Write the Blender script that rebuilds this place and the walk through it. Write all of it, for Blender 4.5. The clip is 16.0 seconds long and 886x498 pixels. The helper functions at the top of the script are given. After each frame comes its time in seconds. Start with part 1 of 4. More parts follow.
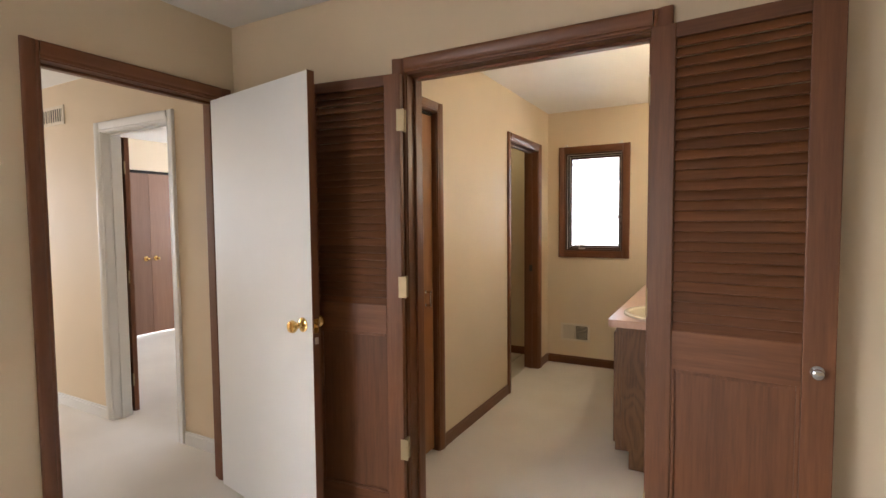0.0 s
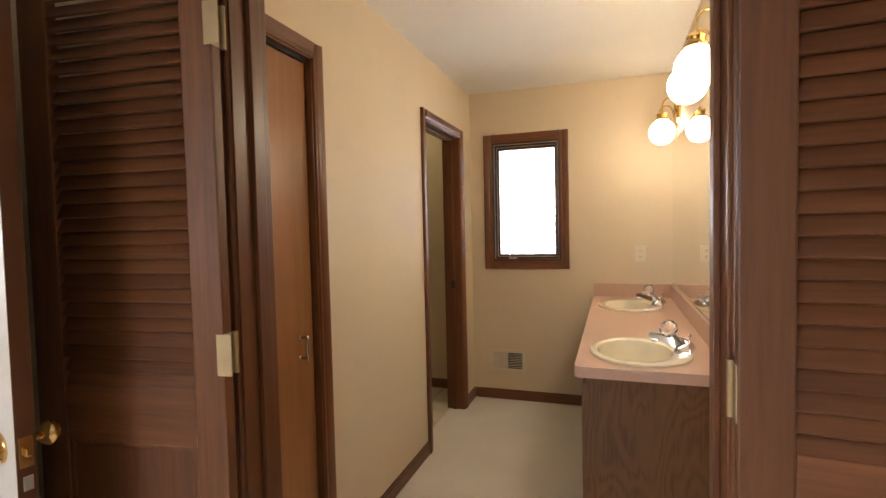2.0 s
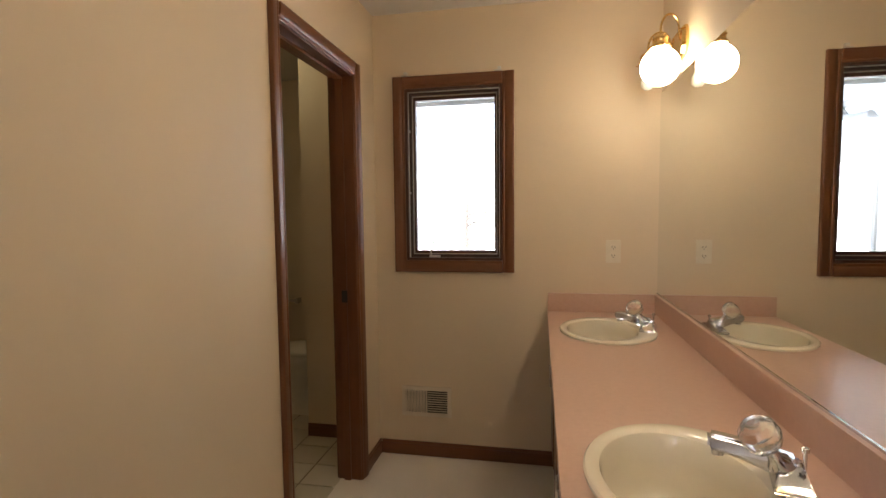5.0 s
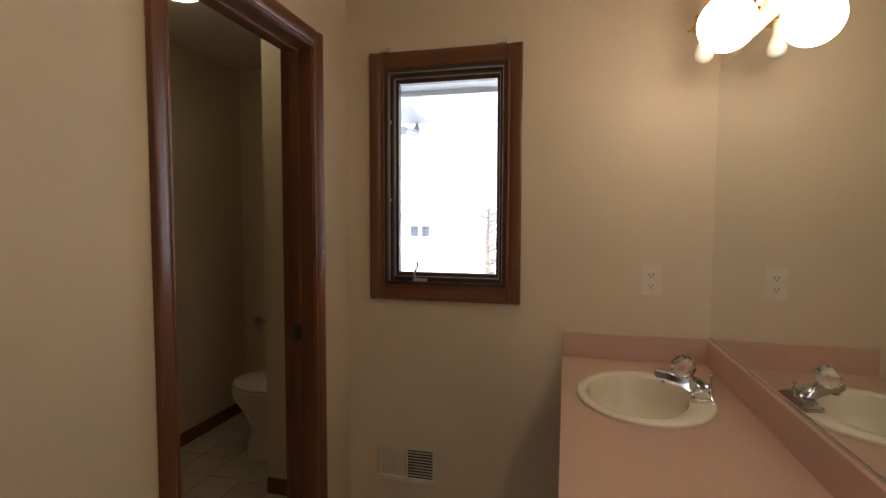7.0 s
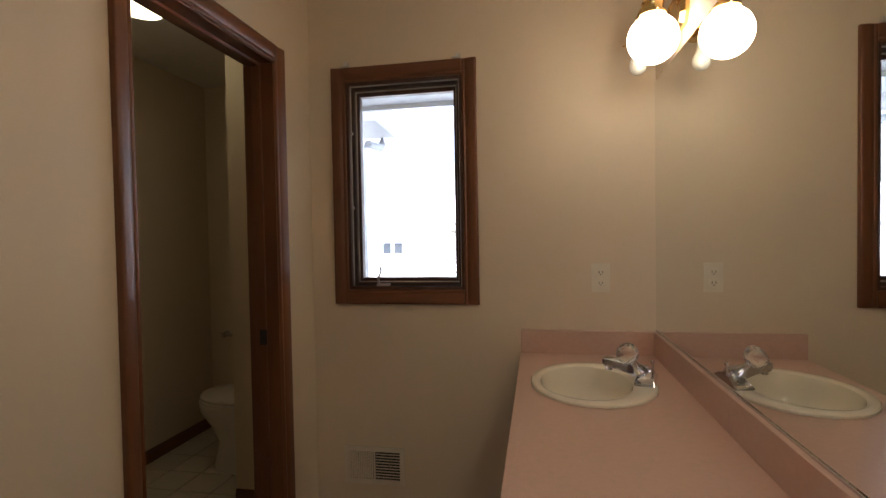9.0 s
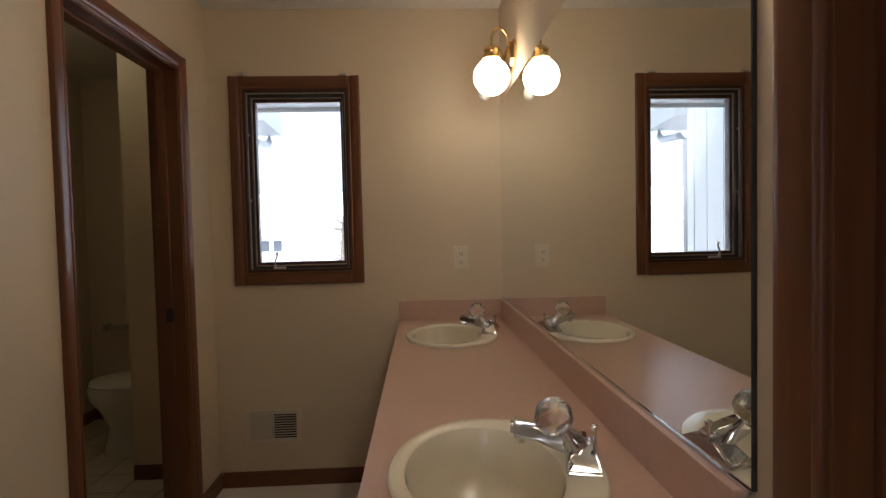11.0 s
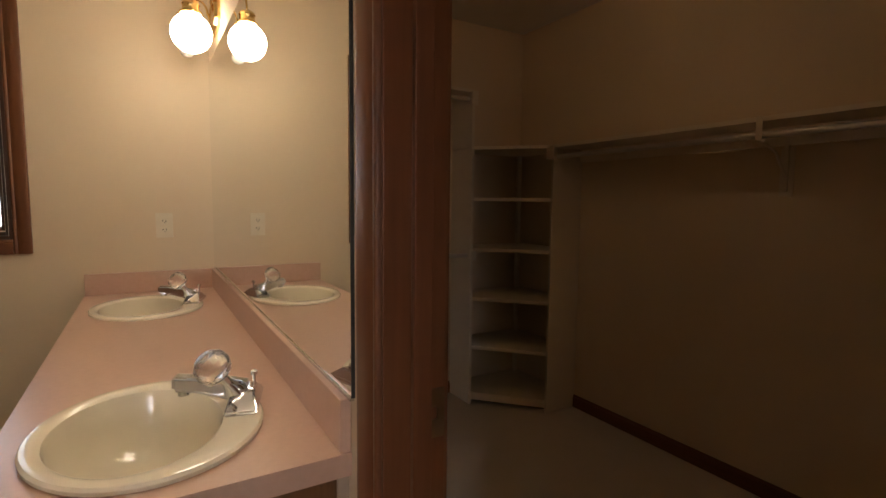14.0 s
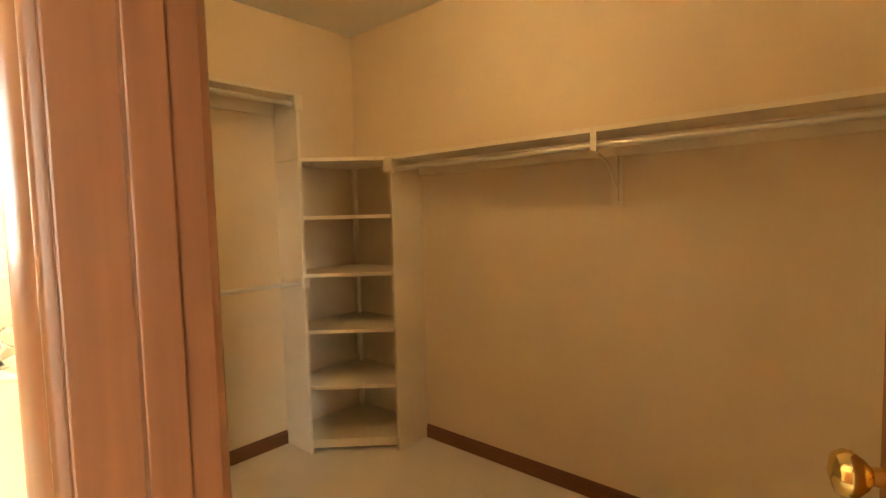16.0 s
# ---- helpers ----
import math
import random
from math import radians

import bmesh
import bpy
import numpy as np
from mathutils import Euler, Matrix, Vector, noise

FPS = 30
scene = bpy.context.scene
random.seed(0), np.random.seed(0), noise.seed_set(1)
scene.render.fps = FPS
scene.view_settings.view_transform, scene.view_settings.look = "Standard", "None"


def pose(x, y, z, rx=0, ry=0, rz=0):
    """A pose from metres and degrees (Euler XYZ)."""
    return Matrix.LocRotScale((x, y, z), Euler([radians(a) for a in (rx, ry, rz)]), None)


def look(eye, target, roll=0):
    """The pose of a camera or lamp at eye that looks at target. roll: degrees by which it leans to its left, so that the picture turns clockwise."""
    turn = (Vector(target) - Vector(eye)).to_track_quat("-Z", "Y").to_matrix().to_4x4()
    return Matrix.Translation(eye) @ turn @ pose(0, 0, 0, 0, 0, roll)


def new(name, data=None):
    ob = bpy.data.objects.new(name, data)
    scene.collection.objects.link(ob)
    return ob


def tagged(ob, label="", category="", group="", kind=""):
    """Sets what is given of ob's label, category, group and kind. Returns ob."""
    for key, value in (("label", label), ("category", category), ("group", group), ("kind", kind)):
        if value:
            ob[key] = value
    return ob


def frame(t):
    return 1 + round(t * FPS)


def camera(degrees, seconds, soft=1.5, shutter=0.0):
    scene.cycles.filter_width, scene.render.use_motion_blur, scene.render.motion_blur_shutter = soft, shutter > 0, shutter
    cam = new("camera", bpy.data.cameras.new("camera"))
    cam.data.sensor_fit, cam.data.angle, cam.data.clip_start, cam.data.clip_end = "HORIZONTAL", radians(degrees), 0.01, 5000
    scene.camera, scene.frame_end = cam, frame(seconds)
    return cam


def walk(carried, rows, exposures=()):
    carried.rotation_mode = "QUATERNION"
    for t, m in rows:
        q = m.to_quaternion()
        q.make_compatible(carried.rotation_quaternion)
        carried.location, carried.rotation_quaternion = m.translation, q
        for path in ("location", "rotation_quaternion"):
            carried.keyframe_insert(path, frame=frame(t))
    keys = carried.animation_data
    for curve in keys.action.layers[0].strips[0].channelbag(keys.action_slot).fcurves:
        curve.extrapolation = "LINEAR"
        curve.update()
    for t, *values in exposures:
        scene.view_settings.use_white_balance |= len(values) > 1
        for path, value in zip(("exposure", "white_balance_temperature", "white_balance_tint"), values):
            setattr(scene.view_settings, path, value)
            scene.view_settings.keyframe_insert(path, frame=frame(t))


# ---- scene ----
cam = camera(83.0, 16.0)
PATH = [
    (0, (0.155, 0.536, 1.379), (-0.804, 2.287, 1.269), -0.5),
    (0.5, (0.02, 0.787, 1.377), (-0.862, 2.579, 1.274), -0.3),
    (1, (-0.079, 1.015, 1.376), (-0.884, 2.844, 1.284), -0.5),
    (1.5, (-0.149, 1.236, 1.371), (-0.887, 3.093, 1.286), -0.9),
    (2, (-0.221, 1.454, 1.365), (-0.867, 3.345, 1.278), -1.3),
    (2.5, (-0.279, 1.642, 1.338), (-0.827, 3.564, 1.252), -1.6),
    (3, (-0.318, 1.83, 1.338), (-0.788, 3.772, 1.245), -1.8),
    (3.5, (-0.345, 2.01, 1.338), (-0.753, 3.966, 1.237), -1.9),
    (6, (-0.418, 3.048, 1.349), (-0.817, 5.002, 1.195), -0.0),
    (6.5, (-0.383, 3.177, 1.36), (-0.824, 5.124, 1.224), -0.1),
    (7, (-0.362, 3.263, 1.371), (-0.836, 5.203, 1.254), 0.2),
    (7.5, (-0.338, 3.305, 1.378), (-0.82, 5.243, 1.28), -0.0),
    (8, (-0.316, 3.302, 1.366), (-0.787, 5.245, 1.288), -0.3),
    (10.5, (-0.266, 2.845, 1.278), (-0.315, 4.844, 1.243), -1.3),
    (11, (-0.25, 2.74, 1.278), (-0.159, 4.737, 1.209), -1.3),
    (11.5, (-0.238, 2.638, 1.279), (0.01, 4.62, 1.183), -1.1),
    (12, (-0.226, 2.582, 1.273), (0.171, 4.538, 1.146), -0.6),
    (12.5, (-0.194, 2.558, 1.264), (0.348, 4.478, 1.112), -0.3),
    (13, (-0.173, 2.541, 1.26), (0.534, 4.404, 1.089), 0.1),
    (13.5, (-0.15, 2.546, 1.261), (0.717, 4.339, 1.077), 0.6),
    (14, (-0.118, 2.575, 1.265), (0.899, 4.287, 1.08), 0.6),
    (14.5, (-0.072, 2.624, 1.273), (1.09, 4.242, 1.095), 0.4),
    (15, (-0.016, 2.686, 1.286), (1.272, 4.207, 1.119), -0.1),
    (15.5, (0.037, 2.742, 1.285), (1.445, 4.154, 1.138), -0.8),
    (16, (0.091, 2.804, 1.285), (1.589, 4.122, 1.15), -1.4),
]
EXPOSURES = [(0.0, 3.25, 6050, 12), (1.5, 3.3, 6150, 13), (2.5, 3.3, 6300, 13), (3.5, 3.1, 6350, 13), (5.8, 2.6, 6050, 15), (7.0, 2.22, 5950, 16), (8.2, 2.15, 5900, 16), (10.5, 2.05, 5750, 15),
             (11.5, 1.88, 5750, 14), (12.5, 1.95, 5800, 14), (13.0, 2.05, 5850, 14), (13.5, 2.25, 6100, 15), (14.5, 3.2, 6450, 17), (15.0, 3.85, 6850, 20), (15.5, 4.75, 7200, 16), (16.0, 5.75, 7500, 0)]
walk(cam, [(t, look(eye, target, roll)) for t, eye, target, roll in PATH], EXPOSURES)

# ---- light ----
world = bpy.data.worlds.new("sky")
scene.world = world
world.use_nodes = True
nt = world.node_tree
sky = nt.nodes.new("ShaderNodeTexSky")
sky.sky_type = "NISHITA"
sky.sun_disc = False
sky.sun_elevation, sky.sun_rotation = radians(40), radians(200)
sky.air_density, sky.dust_density = 1.0, 4.0
nt.nodes["Background"].inputs[1].default_value = 0.15
grey = nt.nodes.new("ShaderNodeHueSaturation")
grey.inputs["Saturation"].default_value = 0.35
nt.links.new(sky.outputs[0], grey.inputs["Color"])
nt.links.new(grey.outputs[0], nt.nodes["Background"].inputs[0])
sun = new("sun", bpy.data.lights.new("sun", "SUN"))
sun.data.energy, sun.data.angle, sun.data.color = 1.5, radians(12), (1.0, 0.96, 0.9)
sun.matrix_world = look((3, 8, 9), (0, 14, 0))

GLOBE_LIGHT = 3.3
CLOSET_BULB_LIGHT = 5.0
BEDROOM_LIGHT = 2.5
FAR_ROOM_LIGHT = 2.0
HALL_LIGHT = 4.3


def added_daylight(name, eye, target, w, h, watts, colour=(0.97, 0.98, 1.0)):
    """An added area lamp for the sky's light in the opening of an assumed, unseen window."""
    la = bpy.data.lights.new(name, "AREA")
    la.shape, la.size, la.size_y, la.energy, la.color = "RECTANGLE", w, h, watts, colour
    ob = new(name, la)
    ob.matrix_world = look(eye, target)
    return ob


# Fill lamps: all three windows are assumed and lie out of view.
added_daylight("bedroom_fill", (-2.06, -1.3, 1.45), (1.2, 1.6, 0.7), 1.8, 1.3, BEDROOM_LIGHT)
added_daylight("far_room_fill", (-4.6, 6.08, 1.5), (-4.6, 3, 0.9), 1.8, 1.2, FAR_ROOM_LIGHT)
added_daylight("hall_fill", (-6.9, 1.7, 1.4), (-3, 1.7, 1.2), 0.9, 1.2, HALL_LIGHT)


# ---- materials ----
def base(name, rough=0.5, metal=0.0):
    m = bpy.data.materials.new(name)
    m.use_nodes = True
    b = m.node_tree.nodes["Principled BSDF"]
    b.inputs["Roughness"].default_value = rough
    b.inputs["Metallic"].default_value = metal
    return m, m.node_tree, b


def noise_node(t, scale, stretch=(1, 1, 1), detail=4.0, rough=0.55, offset=None):
    co = t.nodes.new("ShaderNodeTexCoord")
    mp = t.nodes.new("ShaderNodeMapping")
    mp.inputs["Scale"].default_value = stretch
    t.links.new(co.outputs["Object"], mp.inputs["Vector"])
    if offset is not None:
        t.links.new(offset, mp.inputs["Location"])
    n = t.nodes.new("ShaderNodeTexNoise")
    n.inputs["Scale"].default_value = scale
    n.inputs["Detail"].default_value = detail
    n.inputs["Roughness"].default_value = rough
    t.links.new(mp.outputs[0], n.inputs["Vector"])
    return n


def ramp(t, fac, stops):
    r = t.nodes.new("ShaderNodeValToRGB")
    els = r.color_ramp.elements
    while len(els) < len(stops):
        els.new(0.5)
    for e, (p, c) in zip(els, stops):
        e.position, e.color = p, (*c, 1)
    t.links.new(fac, r.inputs[0])
    return r


def bump(t, b, height, strength, dist):
    n = t.nodes.new("ShaderNodeBump")
    n.inputs["Strength"].default_value, n.inputs["Distance"].default_value = strength, dist
    t.links.new(height, n.inputs["Height"])
    t.links.new(n.outputs[0], b.inputs["Normal"])


def shade(c, k):
    return tuple(min(1, v * k) for v in c)


def painted(name, colour, rough=0.6, var=0.05, grain=180, strength=0.15, dist=0.001):
    m, t, b = base(name, rough)
    big = noise_node(t, 1.7, detail=3)
    r = ramp(t, big.outputs["Fac"], [(0.3, shade(colour, 1 - var)), (0.7, shade(colour, 1 + var))])
    t.links.new(r.outputs[0], b.inputs["Base Color"])
    fine = noise_node(t, grain, detail=2)
    bump(t, b, fine.outputs["Fac"], strength, dist)
    rr = ramp(t, big.outputs["Fac"], [(0.3, (rough - 0.05,) * 3), (0.7, (rough + 0.06,) * 3)])
    t.links.new(rr.outputs[0], b.inputs["Roughness"])
    return m


def wood(name, dark, light, axis="z", rough=0.38, grain=9.0, strength=0.12, random_tone=True):
    m, t, b = base(name, rough)
    k = 0.06
    st = {"x": (k, 1, 1), "y": (1, k, 1), "z": (1, 1, k)}[axis]
    info = t.nodes.new("ShaderNodeObjectInfo")
    mul = t.nodes.new("ShaderNodeMath")
    mul.operation = "MULTIPLY"
    mul.inputs[1].default_value = 7.0
    t.links.new(info.outputs["Random"], mul.inputs[0])
    n1 = noise_node(t, grain * 2.2, st, 5, 0.6, mul.outputs[0])
    n2 = noise_node(t, grain * 14, st, 3, 0.6, mul.outputs[0])
    mix = t.nodes.new("ShaderNodeMix")
    mix.inputs[0].default_value = 0.4
    t.links.new(n1.outputs["Fac"], mix.inputs[2])
    t.links.new(n2.outputs["Fac"], mix.inputs[3])
    mid = tuple((a + c) / 2 for a, c in zip(dark, light))
    r = ramp(t, mix.outputs[0], [(0.33, dark), (0.5, mid), (0.66, light)])
    hsv = t.nodes.new("ShaderNodeHueSaturation")
    if random_tone:
        mr = t.nodes.new("ShaderNodeMapRange")
        mr.inputs[3].default_value, mr.inputs[4].default_value = 0.86, 1.14
        t.links.new(info.outputs["Random"], mr.inputs[0])
        t.links.new(mr.outputs[0], hsv.inputs["Value"])
    t.links.new(r.outputs[0], hsv.inputs["Color"])
    t.links.new(hsv.outputs[0], b.inputs["Base Color"])
    bump(t, b, n2.outputs["Fac"], strength, 0.0008)
    rr = ramp(t, n1.outputs["Fac"], [(0.3, (rough + 0.1,) * 3), (0.7, (rough - 0.06,) * 3)])
    t.links.new(rr.outputs[0], b.inputs["Roughness"])
    return m


def oak_material():
    """Plain-sawn oak veneer: long cathedral figure with fine dark pores."""
    m, t, b = base("oak_veneer", 0.4)
    warp = noise_node(t, 2.2, (1.6, 1.6, 0.5), 2, 0.5)
    co = t.nodes.new("ShaderNodeTexCoord")
    mp = t.nodes.new("ShaderNodeMapping")
    mp.inputs["Scale"].default_value = (1, 1, 0.16)
    t.links.new(co.outputs["Object"], mp.inputs["Vector"])
    add = t.nodes.new("ShaderNodeMix")
    add.data_type, add.blend_type = "RGBA", "ADD"
    add.inputs[0].default_value = 0.32
    t.links.new(mp.outputs[0], add.inputs[6])
    t.links.new(warp.outputs["Color"], add.inputs[7])
    wave = t.nodes.new("ShaderNodeTexWave")
    wave.wave_type, wave.rings_direction = "RINGS", "SPHERICAL"
    wave.inputs["Scale"].default_value, wave.inputs["Distortion"].default_value = 24.0, 3.0
    wave.inputs["Detail"].default_value, wave.inputs["Detail Scale"].default_value = 2.0, 1.4
    t.links.new(add.outputs[2], wave.inputs["Vector"])
    pores = noise_node(t, 150, (1, 1, 0.05), 3, 0.6)
    mx = t.nodes.new("ShaderNodeMix")
    mx.inputs[0].default_value = 0.68
    t.links.new(wave.outputs["Fac"], mx.inputs[2])
    t.links.new(pores.outputs["Fac"], mx.inputs[3])
    r = ramp(t, mx.outputs[0], [(0.2, (0.088, 0.037, 0.012)), (0.45, (0.142, 0.064, 0.022)), (0.8, (0.168, 0.079, 0.028))])
    t.links.new(r.outputs[0], b.inputs["Base Color"])
    bump(t, b, pores.outputs["Fac"], 0.12, 0.0006)
    return m


def plain(name, colour, rough, metal=0.0, var=0.04):
    m, t, b = base(name, rough, metal)
    n = noise_node(t, 14, detail=4)
    r = ramp(t, n.outputs["Fac"], [(0.3, shade(colour, 1 - var)), (0.7, shade(colour, 1 + var))])
    t.links.new(r.outputs[0], b.inputs["Base Color"])
    rr = ramp(t, n.outputs["Fac"], [(0.3, (max(0.02, rough * 0.8),) * 3), (0.7, (rough * 1.25,) * 3)])
    t.links.new(rr.outputs[0], b.inputs["Roughness"])
    return m


def carpet_material():
    m, t, b = base("carpet", 0.95)
    big = noise_node(t, 2.2, detail=4)
    fib = noise_node(t, 260, detail=3)
    mid = noise_node(t, 40, detail=3)
    r = ramp(t, big.outputs["Fac"], [(0.3, (0.78, 0.72, 0.635)), (0.7, (0.86, 0.80, 0.715))])
    mx = t.nodes.new("ShaderNodeMix")
    mx.data_type, mx.blend_type = "RGBA", "MULTIPLY"
    mx.inputs[0].default_value = 0.5
    rf = ramp(t, fib.outputs["Fac"], [(0.3, (0.72, 0.72, 0.72)), (0.65, (1, 1, 1))])
    t.links.new(r.outputs[0], mx.inputs[6])
    t.links.new(rf.outputs[0], mx.inputs[7])
    t.links.new(mx.outputs[2], b.inputs["Base Color"])
    add = t.nodes.new("ShaderNodeMath")
    t.links.new(fib.outputs["Fac"], add.inputs[0])
    t.links.new(mid.outputs["Fac"], add.inputs[1])
    bump(t, b, add.outputs[0], 0.8, 0.004)
    b.inputs["Sheen Weight"].default_value = 0.25
    return m


def laminate_material():
    m, t, b = base("pink_laminate", 0.3)
    n = noise_node(t, 60, detail=2)
    big = noise_node(t, 3, detail=3)
    r = ramp(t, n.outputs["Fac"], [(0.3, (0.585, 0.382, 0.288)), (0.7, (0.615, 0.408, 0.312))])
    t.links.new(r.outputs[0], b.inputs["Base Color"])
    rr = ramp(t, big.outputs["Fac"], [(0.3, (0.29,) * 3), (0.7, (0.34,) * 3)])
    t.links.new(rr.outputs[0], b.inputs["Roughness"])
    return m


def clear(name, rough, ior=1.49, tint=(1, 1, 1)):
    m, t, b = base(name, rough)
    b.inputs["Base Color"].default_value = (*tint, 1)
    b.inputs["Transmission Weight"].default_value = 1.0
    b.inputs["IOR"].default_value = ior
    return m


def pane_material():
    m = bpy.data.materials.new("window_glass")
    m.use_nodes = True
    t = m.node_tree
    t.nodes.clear()
    out = t.nodes.new("ShaderNodeOutputMaterial")
    tr = t.nodes.new("ShaderNodeBsdfTransparent")
    tr.inputs[0].default_value = (0.97, 0.99, 0.98, 1)
    gl = t.nodes.new("ShaderNodeBsdfGlossy")
    gl.inputs["Roughness"].default_value = 0.02
    fr = t.nodes.new("ShaderNodeFresnel")
    fr.inputs[0].default_value = 1.5
    mx = t.nodes.new("ShaderNodeMixShader")
    t.links.new(fr.outputs[0], mx.inputs[0])
    t.links.new(tr.outputs[0], mx.inputs[1])
    t.links.new(gl.outputs[0], mx.inputs[2])
    t.links.new(mx.outputs[0], out.inputs[0])
    return m


def glow(name, colour, strength):
    m, t, b = base(name, 0.25)
    b.inputs["Base Color"].default_value = (0.85, 0.84, 0.8, 1)
    b.inputs["Emission Color"].default_value = (*colour, 1)
    b.inputs["Emission Strength"].default_value = strength
    return m


WALL = painted("cream_wall_paint", (0.71, 0.585, 0.42), 0.62, 0.03)
CEIL = painted("white_ceiling_paint", (0.80, 0.78, 0.74), 0.8, 0.03, 70, 0.4, 0.003)
WHITE = painted("white_gloss_paint", (0.77, 0.765, 0.75), 0.42, 0.03, 60, 0.06)
SHELF = painted("cream_shelf_paint", (0.74, 0.66, 0.53), 0.5, 0.05, 90, 0.1)
CARPET = carpet_material()
TRIM_DARK, TRIM_LIGHT = (0.125, 0.044, 0.016), (0.195, 0.074, 0.028)
TRIM = {a: wood("stained_trim_" + a, TRIM_DARK, TRIM_LIGHT, a, 0.35, 4.0, 0.02, False) for a in "xyz"}
LOUVRE = {a: wood("stained_pine_" + a, (0.105, 0.036, 0.011), (0.19, 0.074, 0.027), a, 0.42) for a in "xz"}
BIRCH = wood("varnished_birch", (0.25, 0.105, 0.034), (0.335, 0.147, 0.052), "z", 0.35, 3.0, 0.02)
OAK = oak_material()
WHITE_FILLER = painted("pale_filler", (0.42, 0.33, 0.25), 0.6, 0.05)
BROWN = wood("brown_door_veneer", (0.20, 0.10, 0.06), (0.26, 0.14, 0.085), "z", 0.45, 5)
# Near-black colour that stands in for the shade in narrow gaps.
GAP_SHADE = plain("gap_shade", (0.02, 0.015, 0.012), 0.8)
PINK = laminate_material()
CREAM = plain("cream_porcelain", (0.82, 0.75, 0.60), 0.09, 0, 0.015)
PORCELAIN = plain("white_porcelain", (0.78, 0.74, 0.66), 0.12, 0, 0.02)
CHROME = plain("chrome", (0.62, 0.63, 0.66), 0.07, 1.0, 0.02)
BRASS = plain("polished_brass", (0.80, 0.56, 0.22), 0.16, 1.0, 0.06)
STEEL = plain("galvanised_rod", (0.68, 0.66, 0.62), 0.37, 0.75, 0.02)
AGED = plain("aged_brass", (0.20, 0.13, 0.07), 0.42, 0.9, 0.15)
HINGE = plain("dull_hinge_brass", (0.46, 0.36, 0.21), 0.45, 0.55, 0.1)
ACRYLIC = clear("clear_acrylic", 0.2)
MIRROR = plain("silvered_mirror", (0.86, 0.88, 0.86), 0.004, 1.0, 0.0)
GLASS = pane_material()
GLOBE = glow("lit_opal_globe", (1.0, 0.83, 0.57), GLOBE_LIGHT)
BULB = plain("unlit_opal_bulb", (0.82, 0.80, 0.74), 0.2, 0, 0.02)
DOME = glow("lit_glass_dome", (1.0, 0.86, 0.50), 1.25)
CLOSET_BULB = glow("lit_closet_bulb", (1.0, 0.62, 0.29), CLOSET_BULB_LIGHT)
ALMOND = plain("almond_plastic", (0.74, 0.66, 0.52), 0.35)
VENTW = plain("cream_enamel", (0.70, 0.62, 0.50), 0.4)
# Near-black: painted shade of hollows, and the colour of a few dark parts.
SLOT = plain("hollow_shade_dark_parts", (0.03, 0.028, 0.025), 0.7)
TILE = painted("cream_floor_tile", (0.56, 0.50, 0.39), 0.3, 0.08, 40, 0.1)
GROUT = painted("brown_grout", (0.22, 0.18, 0.13), 0.9, 0.1)
SNOW = painted("snow", (0.85, 0.86, 0.88), 0.8, 0.04, 30, 0.3, 0.01)
SIDING = painted("pale_siding", (0.62, 0.64, 0.66), 0.6, 0.05)
SOFFIT = painted("grey_soffit", (0.42, 0.44, 0.47), 0.6, 0.05)
FAR_GLASS = plain("dark_far_glass", (0.06, 0.07, 0.085), 0.1)
BARK = painted("bark", (0.16, 0.13, 0.11), 0.9, 0.15, 30, 0.6, 0.01)
TWIG = painted("winter_leaf", (0.20, 0.20, 0.15), 0.8, 0.2)
SASH = wood("dark_sash_wood", (0.045, 0.018, 0.011), (0.09, 0.038, 0.022), "z", 0.38)
SMOKED = plain("dark_window_screen", (0.05, 0.03, 0.025), 0.4)


# ---- mesh helpers ----
def box(bm, x0, x1, y0, y1, z0, z1, bev=0.0, m=None):
    r = bmesh.ops.create_cube(bm, size=1)
    vs = r["verts"]
    bmesh.ops.scale(bm, vec=(x1 - x0, y1 - y0, z1 - z0), verts=vs)
    bmesh.ops.translate(bm, vec=((x0 + x1) / 2, (y0 + y1) / 2, (z0 + z1) / 2), verts=vs)
    if m is not None:
        bmesh.ops.transform(bm, matrix=m, verts=vs)
    if bev:
        es = list({e for v in vs for e in v.link_edges})
        bmesh.ops.bevel(bm, geom=es, offset=bev, segments=2, profile=0.6, affect="EDGES")
    return bm


def boxes(*dims, bev=0.0):
    bm = bmesh.new()
    for d in dims:
        box(bm, *d, bev=bev)
    return bm


def tube(bm, pts, r, n=10, caps=True):
    pts = [Vector(p) for p in pts]
    rings = []
    ref = Vector((0, 0, 1))
    for i, p in enumerate(pts):
        d = (pts[min(i + 1, len(pts) - 1)] - pts[max(i - 1, 0)]).normalized()
        u = d.cross(ref if abs(d.dot(ref)) < 0.95 else Vector((0, 1, 0))).normalized()
        w = d.cross(u)
        rad = r[i] if isinstance(r, (list, tuple)) else r
        rings.append([bm.verts.new(p + rad * (math.cos(a) * u + math.sin(a) * w)) for a in (2 * math.pi * k / n for k in range(n))])
    for a, b in zip(rings, rings[1:]):
        for k in range(n):
            bm.faces.new((a[k], a[(k + 1) % n], b[(k + 1) % n], b[k]))
    if caps:
        bm.faces.new(rings[0][::-1])
        bm.faces.new(rings[-1])
    return bm


